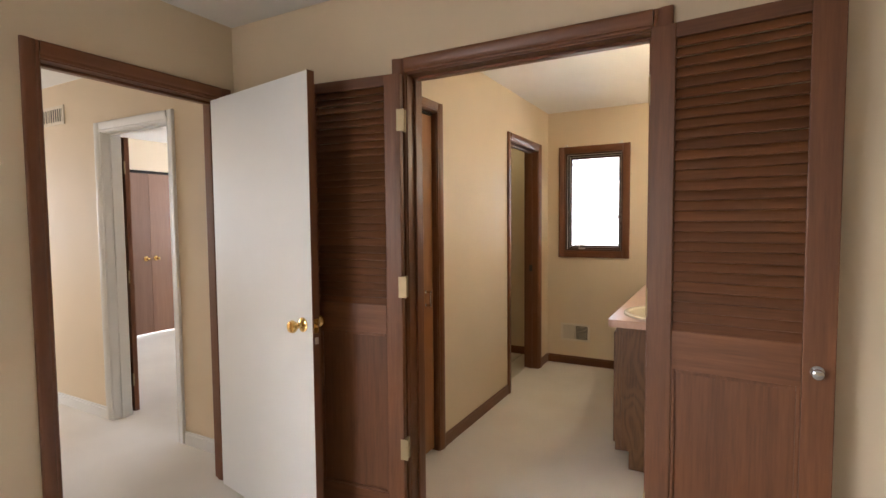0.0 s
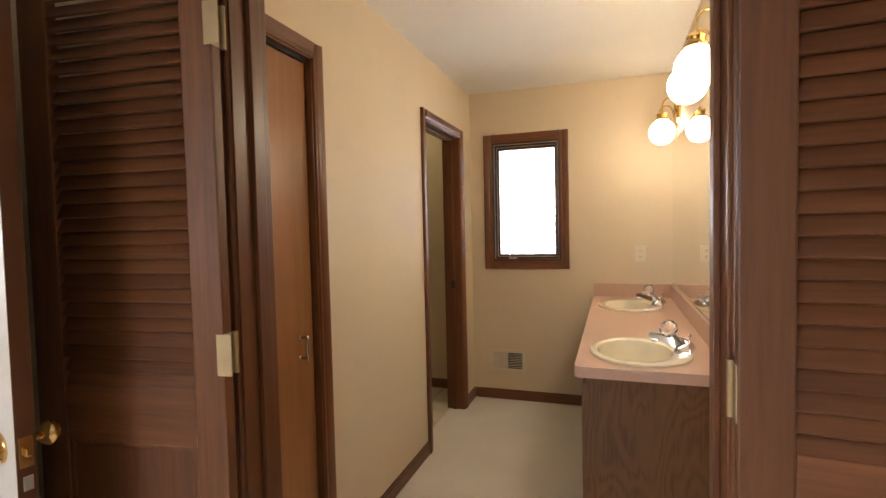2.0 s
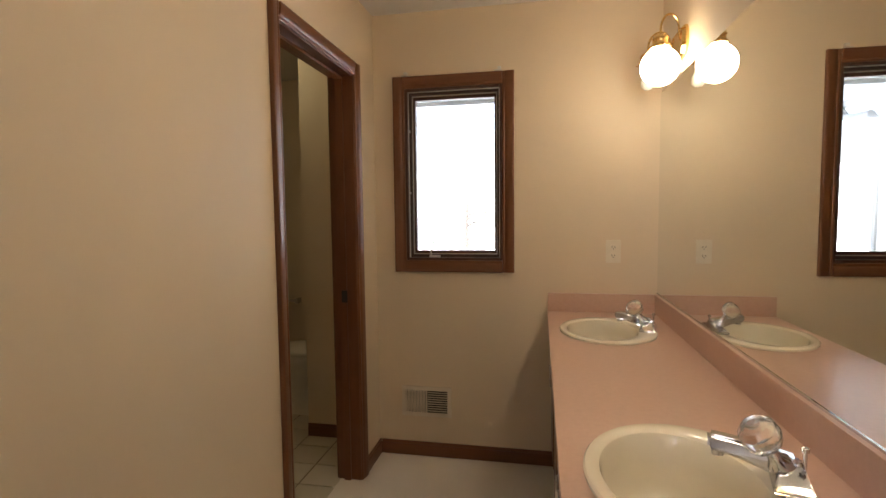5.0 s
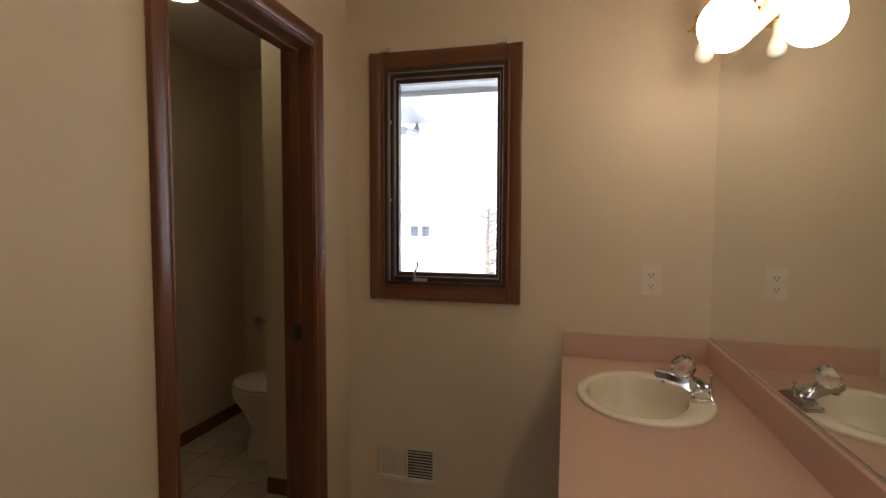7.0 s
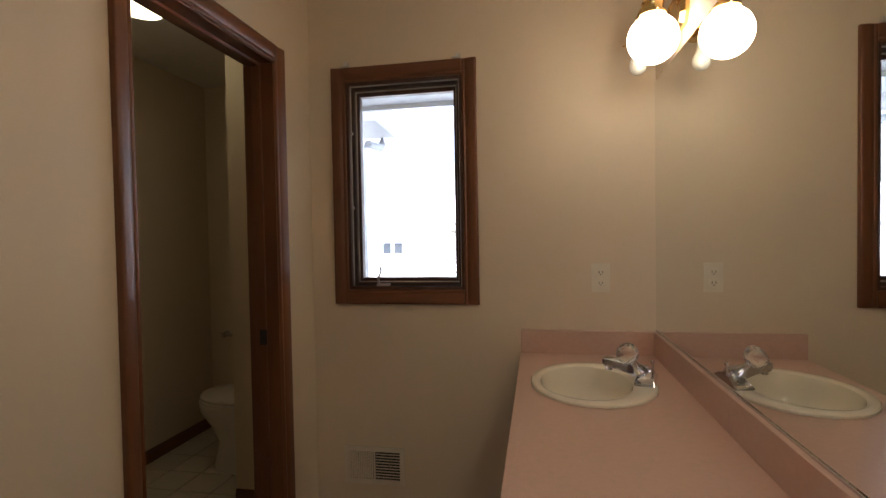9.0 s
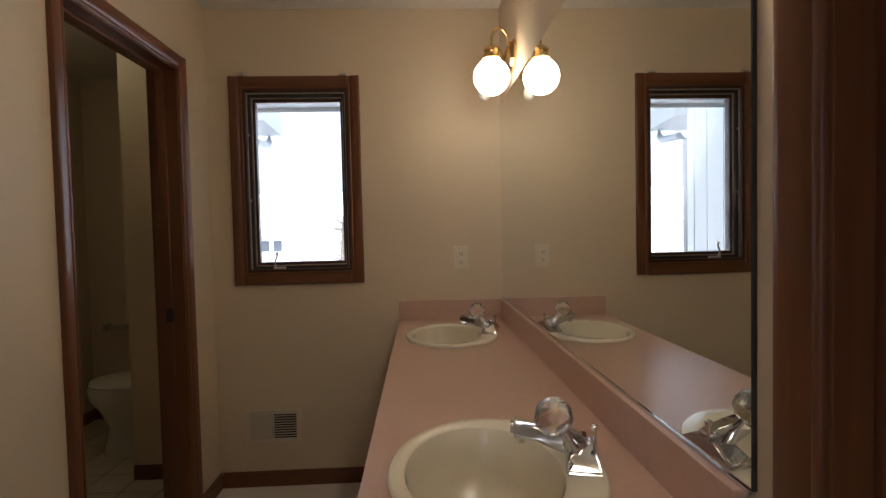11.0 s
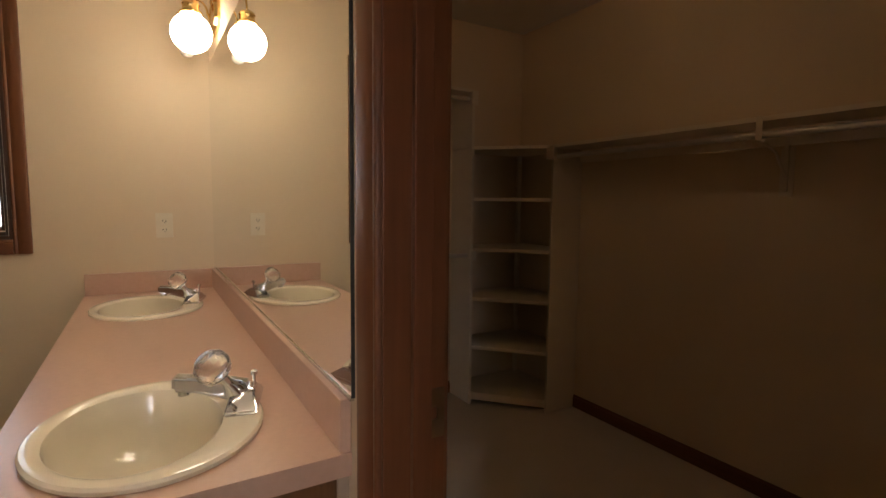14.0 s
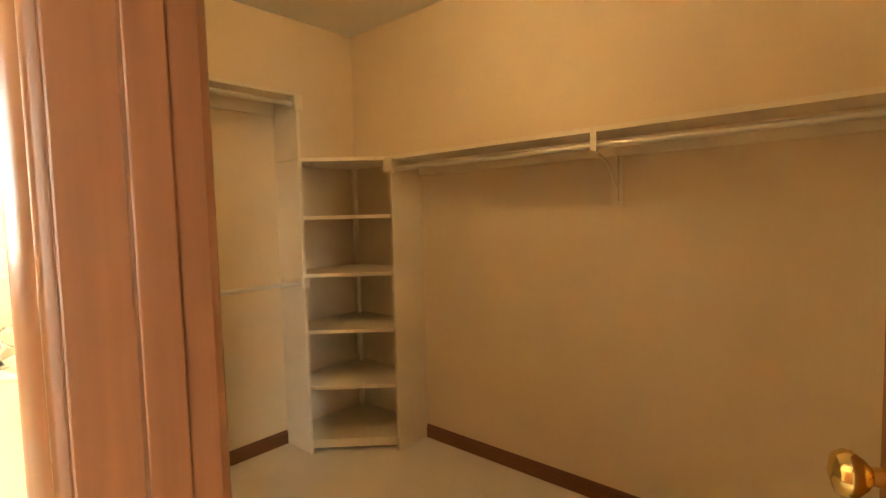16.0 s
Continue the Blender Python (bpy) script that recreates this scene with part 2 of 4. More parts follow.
def lathe(bm, profile, centre=(0, 0, 0), turn=None, n=24, sx=1.0, sy=1.0):
    """profile: (radius, height) pairs about local z."""
    turn = turn or Matrix()
    c = Vector(centre)
    rings = []
    for r, h in profile:
        if r < 1e-5:
            rings.append([bm.verts.new(c + turn @ Vector((0, 0, h)))])
        else:
            rings.append([bm.verts.new(c + turn @ Vector((sx * r * math.cos(a), sy * r * math.sin(a), h))) for a in (2 * math.pi * k / n for k in range(n))])
    for a, b in zip(rings, rings[1:]):
        for k in range(n):
            q = [a[k % len(a)], a[(k + 1) % len(a)], b[(k + 1) % len(b)], b[k % len(b)]]
            q = list(dict.fromkeys(q))
            if len(q) > 2:
                bm.faces.new(q)
    return bm


def finish(bm, name, material, smooth=False):
    bmesh.ops.recalc_face_normals(bm, faces=bm.faces)
    me = bpy.data.meshes.new(name)
    bm.to_mesh(me)
    bm.free()
    me.materials.append(material)
    if smooth:
        me.shade_smooth()
        me.set_sharp_from_angle(angle=radians(40))
    return me


def part(name, bm, material, parent, label="", smooth=False):
    ob = new(name, finish(bm, name, material, smooth))
    ob.parent = parent
    return tagged(ob, label)


def thing(name, label, category, m=None, group=""):
    ob = new(name)
    ob.empty_display_size = 0.1
    ob.matrix_basis = m or Matrix()
    return tagged(ob, label, category, group)


def solid(name, bm, material, label, category, smooth=False, kind="", m=None, group=""):
    ob = new(name, finish(bm, name, material, smooth))
    if m is not None:
        ob.matrix_basis = m
    return tagged(ob, label, category, group, kind)


def setting(name, bm, material, label, category="wall"):
    return solid(name, bm, material, label, category, kind="structure")


# ---- plan ----
BX0, BX1 = -1.29, 0.175          # bathroom side walls
BY0, BY1 = 2.485, 5.30            # bathroom end walls
NY = 2.365                        # bedroom's north wall face
HX = -2.10                       # bedroom's west wall face
OX0, OX1 = -1.014, -0.048         # double-door opening
CX0, CX1 = 0.281, 2.150           # closet side walls
CY1 = 5.347                      # closet's north wall
CD0, CD1 = 2.57, 3.236          # closet door opening
TD0, TD1 = 4.292, 4.985           # toilet door opening
HD0, HD1 = 1.50, 2.268           # hall doorway
FD0, FD1 = -3.545, -2.811        # far bedroom doorway
HN = 2.452                       # hall's north wall face
LD0, LD1 = 2.585, 3.097           # linen closet opening
TW, TN = -2.592, 6.38             # toilet room west and north walls
H, CH, DH = 2.40, 2.41, 2.004
WX0, WX1, WZ0, WZ1 = -1.118, -0.598, 1.092, 2.006  # window opening

# ---- structure ----
setting("floor", boxes((HX - 0.12, 3.0, -2.4, BY0, -0.1, 0), (BX0 - 0.12, CX1 + 0.1, BY0, BY1 + 0.1, -0.1, 0), (CX0, CX1 + 0.1, BY1 + 0.1, CY1 + 0.1, -0.1, 0)),
        CARPET, "cream cut-pile carpet through bedroom, bath and closet", "carpet")
setting("floor_hall", boxes((-7.0, HX - 0.12, 0.8, HN, -0.1, 0), (-7.0, -2.67, HN, 6.2, -0.1, 0), (-2.67, HX - 0.12, HN, HN + 0.12, -0.1, 0)), CARPET, "cream carpet in the hall and far bedroom", "carpet")
toilet_floor = setting("floor_toilet", boxes((TW - 0.1, BX0 - 0.06, 3.8, TN + 0.1, -0.1, -0.004)), GROUT, "cream ceramic tile floor with brown joints", "floor")

setting("wall_north", boxes((HX - 0.12, OX0 - 0.02, NY, BY0, 0, H), (OX1 + 0.02, 3.0, NY, BY0, 0, H), (OX0 - 0.02, OX1 + 0.02, NY, BY0, DH + 0.02, H)),
        WALL, "cream painted bedroom wall round the double doors")
# The opening is added for the bedroom fill lamp; its window is assumed.
setting("wall_west", boxes((HX - 0.12, HX, -0.35, HD0 - 0.02, 0, H), (HX - 0.12, HX, -2.4, -2.25, 0, H), (HX - 0.12, HX, -2.25, -0.35, 0, 0.78), (HX - 0.12, HX, -2.25, -0.35, 2.12, H), (HX - 0.12, HX, HD1 + 0.02, NY, 0, H), (HX - 0.12, HX, HD0 - 0.02, HD1 + 0.02, DH + 0.02, H)),
        WALL, "cream painted bedroom wall with hall doorway and assumed window opening")
setting("wall_south", boxes((HX - 0.12, 3.0, -2.5, -2.4, 0, H)), WALL, "cream painted bedroom wall")
setting("wall_east", boxes((3.0, 3.1, -2.5, BY0, 0, H)), WALL, "cream painted bedroom wall")
setting("wall_bath_west", boxes((BX0 - 0.12, BX0, BY0, LD0 - 0.02, 0, H), (BX0 - 0.12, BX0, LD1 + 0.02, TD0 - 0.02, 0, H), (BX0 - 0.12, BX0, TD1 + 0.02, BY1, 0, H),
                                (BX0 - 0.12, BX0, LD0 - 0.02, LD1 + 0.02, DH + 0.02, H), (BX0 - 0.12, BX0, TD0 - 0.02, TD1 + 0.02, DH + 0.02, H)),
        WALL, "cream painted bathroom wall with two doorways")
setting("wall_bath_north", boxes((BX0 - 0.12, WX0, BY1, BY1 + 0.15, 0, H), (WX1, CX0, BY1, BY1 + 0.15, 0, H), (WX0, WX1, BY1, BY1 + 0.15, 0, WZ0), (WX0, WX1, BY1, BY1 + 0.15, WZ1, H)),
        WALL, "cream painted bathroom wall round the window")
setting("wall_bath_east", boxes((BX1, CX0, CD1 + 0.02, BY1, 0, CH), (BX1, CX0, BY0, CD0 - 0.02, 0, CH), (BX1, CX0, CD0 - 0.02, CD1 + 0.02, DH + 0.02, CH)),
        WALL, "cream painted wall behind the vanity mirror")
setting("wall_closet_north", boxes((CX0, CX1, CY1, CY1 + 0.12, 0, CH)), WALL, "cream painted closet wall")
setting("wall_closet_east", boxes((CX1, CX1 + 0.12, BY0 - 0.05, CY1 + 0.12, 0, CH)), WALL, "cream painted closet wall")
setting("wall_linen", boxes((BX0 - 0.75, BX0 - 0.7, BY0, 3.3, 0, H), (BX0 - 0.7, BX0 - 0.12, 3.2, 3.3, 0, H)), WALL, "plain linen closet wall")
setting("wall_toilet_west", boxes((TW - 0.1, TW, 3.8, TN + 0.1, 0, H)), WALL, "cream painted toilet room wall")
setting("wall_toilet_north", boxes((TW, -1.56, TN, TN + 0.1, 0, H)), WALL, "cream painted toilet room wall")
setting("wall_toilet_south", boxes((TW, BX0 - 0.12, 3.8, 3.9, 0, H)), WALL, "cream painted toilet room wall")
setting("wall_toilet_east", boxes((-1.56, -1.476, BY1 + 0.15, TN + 0.1, 0, H)), WALL, "outer wall of the toilet room")
setting("wall_toilet_stub", boxes((-1.79, BX0 - 0.12, 5.43, 5.53, 0, H)), WALL, "short cream partition beside the toilet")
setting("wall_hall_north", boxes((-7.0, FD0 - 0.02, HN, HN + 0.12, 0, H), (FD1 + 0.02, HX - 0.12, HN, HN + 0.12, 0, H), (FD0 - 0.02, FD1 + 0.02, HN, HN + 0.12, DH + 0.02, H)),
        WALL, "cream painted hall wall with a white-cased doorway")
setting("wall_hall_south", boxes((-7.0, HX - 0.12, 0.7, 0.8, 0, H)), WALL, "cream painted hall wall")
# Unseen end wall; its window is made up to hold the hall's added lamp.
setting("wall_hall_west", boxes((-7.1, -7.0, 0.7, 1.2, 0, H), (-7.1, -7.0, 2.2, HN + 0.12, 0, H), (-7.1, -7.0, 1.2, 2.2, 0, 0.8), (-7.1, -7.0, 1.2, 2.2, 2.0, H)), WALL, "cream painted hall end wall with an assumed window opening")
setting("wall_far_west", boxes((-6.12, -6.0, HN + 0.12, 3.35, 0, H), (-6.12, -6.0, 5.15, 6.2, 0, H), (-6.12, -6.0, 3.35, 5.15, 2.03, H)), WALL, "cream painted far bedroom wall")
setting("wall_far_east", boxes((-2.72, -2.70, HN + 0.12, 6.2, 0, H)), WALL, "cream painted far bedroom wall")
# Unseen wall, opened where the far room's fill lamp is added.
setting("wall_far_north", boxes((-6.12, -5.6, 6.15, 6.25, 0, H), (-3.6, -2.70, 6.15, 6.25, 0, H), (-5.6, -3.6, 6.15, 6.25, 0, 0.8), (-5.6, -3.6, 6.15, 6.25, 2.2, H)), WALL, "cream painted far bedroom wall with an assumed window opening")

setting("ceiling", boxes((HX - 0.12, 3.1, -2.5, BY0, H, H + 0.1), (BX0 - 0.12, BX1, BY0, BY1 + 0.15, H, H + 0.1)), CEIL, "white textured ceiling of bedroom and bath", "ceiling")
setting("ceiling_closet", boxes((BX1, CX1 + 0.12, BY0, CY1 + 0.12, CH, CH + 0.1)), CEIL, "white textured closet ceiling", "ceiling")
setting("ceiling_toilet", boxes((TW - 0.1, BX0 - 0.12, 3.3, TN + 0.1, H, H + 0.1), (-2.05, BX0 - 0.12, BY0, 3.3, H, H + 0.1)), CEIL, "white textured toilet room ceiling", "ceiling")
setting("ceiling_hall", boxes((-7.1, HX - 0.12, 0.7, HN + 0.12, H, H + 0.1), (-7.1, -2.70, HN + 0.12, 6.25, H, H + 0.1)), CEIL, "white hall ceiling", "ceiling")


# ---- trim ----
def casing_profile(bm, along, a0, a1, cross0, cross1, face, sign, out_axis):
    """A moulded casing board: a flat with a raised back band and a rounded inner bead.
    along: 'x','y','z' run; cross0 the inner edge, cross1 the outer; face: wall plane; sign: the way out of the wall."""
    w = cross1 - cross0
    prof = ((0, 0), (0, 0.007), (0.03, 0.0095), (0.09, 0.0105), (0.17, 0.010), (0.22, 0.0085), (0.27, 0.0105), (0.36, 0.0135), (0.50, 0.0155),
            (0.66, 0.0170), (0.80, 0.0180), (0.92, 0.0185), (0.975, 0.0172), (1.0, 0.0145), (1.0, 0))
    other = [k for k in "xyz" if k not in (along, out_axis)][0]
    ends = []
    for a in (a0, a1):
        ring = []
        for c, d in prof:
            p = {along: a, other: cross0 + w * c, out_axis: face + sign * d}
            ring.append(bm.verts.new((p["x"], p["y"], p["z"])))
        ends.append(ring)
    bm.faces.new(ends[0])
    bm.faces.new(ends[1][::-1])
    for k in range(len(prof)):
        q = (k + 1) % len(prof)
        bm.faces.new((ends[0][k], ends[0][q], ends[1][q], ends[1][k]))
    return bm


def doorway(name, axis, lo, hi, top, face, sign, depth, mats, label, stop=True, casing=0.062, back=True):
    """Jamb, stop and casing of a door opening in a wall; axis: the way that the wall runs."""
    out = "y" if axis == "x" else "x"
    t = thing(name, label, "door frame")
    t["kind"] = "structure"
    far = face - sign * depth

    def ext(a, o, z):
        d = {axis: a, out: tuple(sorted(o)), "z": z}
        return (*d["x"], *d["y"], *d["z"])
    inset = 0.0005
    part("jamb", boxes(ext((lo - 0.018, lo), (face + sign * 0.001, far - sign * 0.001), (0, top)), bev=0.002), mats["z"], t)
    part("jamb", boxes(ext((hi, hi + 0.018), (face + sign * 0.001, far - sign * 0.001), (0, top)), bev=0.002), mats["z"], t)
    part("head_jamb", boxes(ext((lo - 0.018, hi + 0.018), (face + sign * 0.001, far - sign * 0.001), (top, top + 0.018)), bev=0.002), mats[axis], t)
    if stop:
        s0, s1 = face - sign * depth * 0.42, face - sign * depth * 0.72
        part("door_stop", boxes(ext((lo + inset, lo + 0.012), (s0, s1), (0, top - 0.012)), bev=0.002), mats["z"], t)
        part("door_stop", boxes(ext((hi - 0.012, hi - inset), (s0, s1), (0, top - 0.012)), bev=0.002), mats["z"], t)
        part("door_stop", boxes(ext((lo, hi), (s0, s1), (top - 0.012, top - inset)), bev=0.002), mats[axis], t)
    faces = [(face, sign)] + ([(far, -sign)] if back else [])
    for f, s in faces:
        part("casing", casing_profile(bmesh.new(), "z", 0, top + 0.005 + casing, lo - 0.005, lo - 0.005 - casing, f, s, out), mats["z"], t, smooth=True)
        part("casing", casing_profile(bmesh.new(), "z", 0, top + 0.005 + casing, hi + 0.005, hi + 0.005 + casing, f, s, out), mats["z"], t, smooth=True)
        part("head_casing", casing_profile(bmesh.new(), axis, lo - 0.005 + 0.0005, hi + 0.005 - 0.0005, top + 0.005, top + 0.005 + casing, f, s, out), mats[axis], t, smooth=True)
    return t


WHITES = {a: WHITE for a in "xyz"}
doorway("door_frame_1", "x", OX0, OX1, DH, NY, -1, 0.12, TRIM, "dark-stained moulded casing of the double doorway")
doorway("door_frame_2", "y", HD0, HD1, DH, HX, 1, 0.12, TRIM, "dark-stained moulded casing of the hall doorway")
doorway("door_frame_3", "y", TD0, TD1, DH, BX0, 1, 0.12, TRIM, "dark-stained moulded casing of the toilet doorway")
doorway("door_frame_4", "y", LD0, LD1, DH, BX0, 1, 0.12, TRIM, "dark-stained casing of the linen closet", stop=False, back=False, casing=0.055)
doorway("door_frame_5", "y", CD0, CD1, DH, BX1, -1, CX0 - BX1, TRIM, "dark-stained casing of the closet doorway")
doorway("door_frame_6", "x", FD0, FD1, DH, HN, -1, 0.12, WHITES, "white painted casing of the hall doorway")


def skirting(name, runs, material, label, h=0.078, d=0.012):
    bm = bmesh.new()
    for axis, a0, a1, face, sign in runs:
        for z0, z1, dd in ((0, h * 0.8, d), (h * 0.8, h, d * 0.62)):
            lo, hi = sorted((face, face + sign * dd))
            if axis == "x":
                box(bm, a0, a1, lo, hi, z0, z1, bev=0.002)
            else:
                box(bm, lo, hi, a0, a1, z0, z1, bev=0.002)
    return setting(name, bm, material, label, "baseboard")


skirting("baseboard", [("y", LD1 + 0.065, TD0 - 0.07, BX0, 1), ("y", TD1 + 0.07, BY1, BX0, 1)], TRIM["y"], "dark-stained wooden baseboard in the bath")
skirting("baseboard", [("x", BX0 + 0.012, -0.33, BY1, -1), ("x", BX0, OX0 - 0.07, BY0, 1)], TRIM["x"], "dark-stained wooden baseboard under the window")
skirting("baseboard", [("y", 2.5, CY1 - 0.582, CX1, -1), ("y", CD1 + 0.07, CY1, CX0, 1)], TRIM["y"], "dark-stained wooden closet baseboard")
skirting("baseboard", [("x", CX0, CX1 - 0.564, CY1, -1)], TRIM["x"], "dark-stained wooden closet baseboard")
skirting("baseboard", [("y", 3.9, TN, TW, 1)], TRIM["y"], "dark-stained baseboard in the toilet room")
skirting("baseboard", [("x", TW, -1.56, TN, -1), ("x", -1.79, BX0 - 0.12, 5.43, -1)], TRIM["x"], "dark-stained baseboard in the toilet room")
skirting("baseboard", [("x", -7.0, FD0 - 0.07, HN, -1), ("x", FD1 + 0.07, HX - 0.12, HN, -1)], WHITE, "white painted hall baseboard", h=0.085)
skirting("baseboard", [("x", HX, OX0 - 0.07, NY, -1), ("x", OX1 + 0.07, 3.0, NY, -1)], TRIM["x"], "dark-stained bedroom baseboard")

# ---- window ----
win = thing("window_1", "narrow crank window with a dark-stained wooden frame", "window")
win["kind"] = "structure"
for lo, hi in ((WX0, WX0 - 0.062), (WX1, WX1 + 0.062)):
    part("casing", casing_profile(bmesh.new(), "z", WZ0 - 0.062, WZ1 + 0.062, lo, hi, BY1, -1, "y"), TRIM["z"], win, smooth=True)
for z0, z1 in ((WZ0, WZ0 - 0.062), (WZ1, WZ1 + 0.062)):
    part("casing", casing_profile(bmesh.new(), "x", WX0 + 0.0005, WX1 - 0.0005, z0, z1, BY1, -1, "y"), TRIM["x"], win, smooth=True)
fy0, fy1 = BY1 - 0.002, BY1 + 0.149
for a, b_ in ((WX0, WX0 + 0.014), (WX1 - 0.014, WX1)):
    part("window_frame", boxes((a, b_, fy0, fy1, WZ0, WZ1), bev=0.002), SASH, win)
for a, b_ in ((WZ0, WZ0 + 0.014), (WZ1 - 0.014, WZ1)):
    part("window_frame", boxes((WX0 + 0.014, WX1 - 0.014, fy0, fy1, a, b_), bev=0.002), SASH, win)
for a, b_ in ((WX0 + 0.0145, WX0 + 0.030), (WX1 - 0.030, WX1 - 0.0145)):
    part("sash_stop", boxes((a, b_, BY1 + 0.028, BY1 + 0.05, WZ0 + 0.0145, WZ1 - 0.0145), bev=0.002), SMOKED, win)
for a, b_ in ((WZ0 + 0.0145, WZ0 + 0.030), (WZ1 - 0.030, WZ1 - 0.0145)):
    part("sash_stop", boxes((WX0 + 0.030, WX1 - 0.030, BY1 + 0.028, BY1 + 0.0435, a, b_), bev=0.002), SMOKED, win)
for a, yy in ((WX0 + 0.030, 0.044), (WX1 - 0.034, 0.044), (WX0 + 0.0145, 0.014), (WX1 - 0.018, 0.014)):
    part("weatherstrip", boxes((a, a + 0.0035, BY1 + yy, BY1 + yy + 0.008, WZ0 + 0.0145, WZ1 - 0.0145)), STEEL, win, "pale grey weatherstrip")
for a in (WZ0 + 0.030, WZ1 - 0.034):
    part("weatherstrip", boxes((WX0 + 0.034, WX1 - 0.034, BY1 + 0.044, BY1 + 0.0515, a, a + 0.004)), STEEL, win, "pale grey weatherstrip")
part("weatherstrip", boxes((WX0 + 0.018, WX1 - 0.018, BY1 + 0.010, BY1 + 0.018, WZ1 - 0.018, WZ1 - 0.0145)), STEEL, win, "pale grey weatherstrip")
sash = part("sash", boxes((WX0 + 0.0145, WX0 + 0.046, BY1 + 0.052, BY1 + 0.09, WZ0 + 0.0145, WZ1 - 0.0145),
                          (WX1 - 0.046, WX1 - 0.0145, BY1 + 0.052, BY1 + 0.09, WZ0 + 0.0145, WZ1 - 0.0145),
                          (WX0 + 0.046, WX1 - 0.046, BY1 + 0.052, BY1 + 0.09, WZ0 + 0.0145, WZ0 + 0.05),
                          (WX0 + 0.046, WX1 - 0.046, BY1 + 0.052, BY1 + 0.09, WZ1 - 0.052, WZ1 - 0.0145), bev=0.003), SASH, win)
pane = part("pane", boxes((WX0 + 0.044, WX1 - 0.044, BY1 + 0.07, BY1 + 0.074, WZ0 + 0.048, WZ1 - 0.05)), GLASS, win)
pane.visible_shadow = False
crank = part("crank", boxes((-0.995, -0.935, BY1 + 0.004, BY1 + 0.03, WZ0 + 0.0145, WZ0 + 0.026), bev=0.003), STEEL, win, "dull metal window crank")
bm = bmesh.new()
tube(bm, [(-0.985, BY1 + 0.012, WZ0 + 0.025), (-0.985, BY1 + 0.0, WZ0 + 0.05), (-0.968, BY1 - 0.004, WZ0 + 0.085), (-0.972, BY1 - 0.01, WZ0 + 0.1)], [0.007, 0.005, 0.005, 0.008])
part("crank_handle", bm, STEEL, crank, smooth=True)
for zz in (1.45, 1.78):
    part("sash_lock", boxes((WX0 + 0.0145, WX0 + 0.024, BY1 + 0.012, BY1 + 0.026, zz, zz + 0.012), bev=0.002), STEEL, win)
for bx in (-1.112, -0.618):
    br = thing("curtain_bracket", "small metal curtain rod bracket atop window casing", "bracket", group="brackets over the window")
    part("plate", boxes((bx - 0.018, bx + 0.018, BY1 - 0.03, BY1 - 0.001, 2.0685, 2.072), bev=0.001), STEEL, br)
    part("hook", boxes((bx - 0.002, bx + 0.016, BY1 - 0.028, BY1 - 0.004, 2.072, 2.088), bev=0.002), STEEL, br)


# ---- doors ----
def knob(parent, m, material=BRASS, label="polished brass knob", r=0.026):
    """A round knob on a rose; local z points away from the door."""
    bm = bmesh.new()
    lathe(bm, [(0, 0), (0.031, 0), (0.031, 0.004), (0.024, 0.009), (0.012, 0.012), (0.0105, 0.03), (0.018, 0.036), (r, 0.047), (r * 1.04, 0.055), (r * 0.85, 0.065), (r * 0.4, 0.069), (0, 0.0695)])
    bmesh.ops.transform(bm, matrix=m, verts=bm.verts)
    return part("knob", bm, material, parent, label, True)


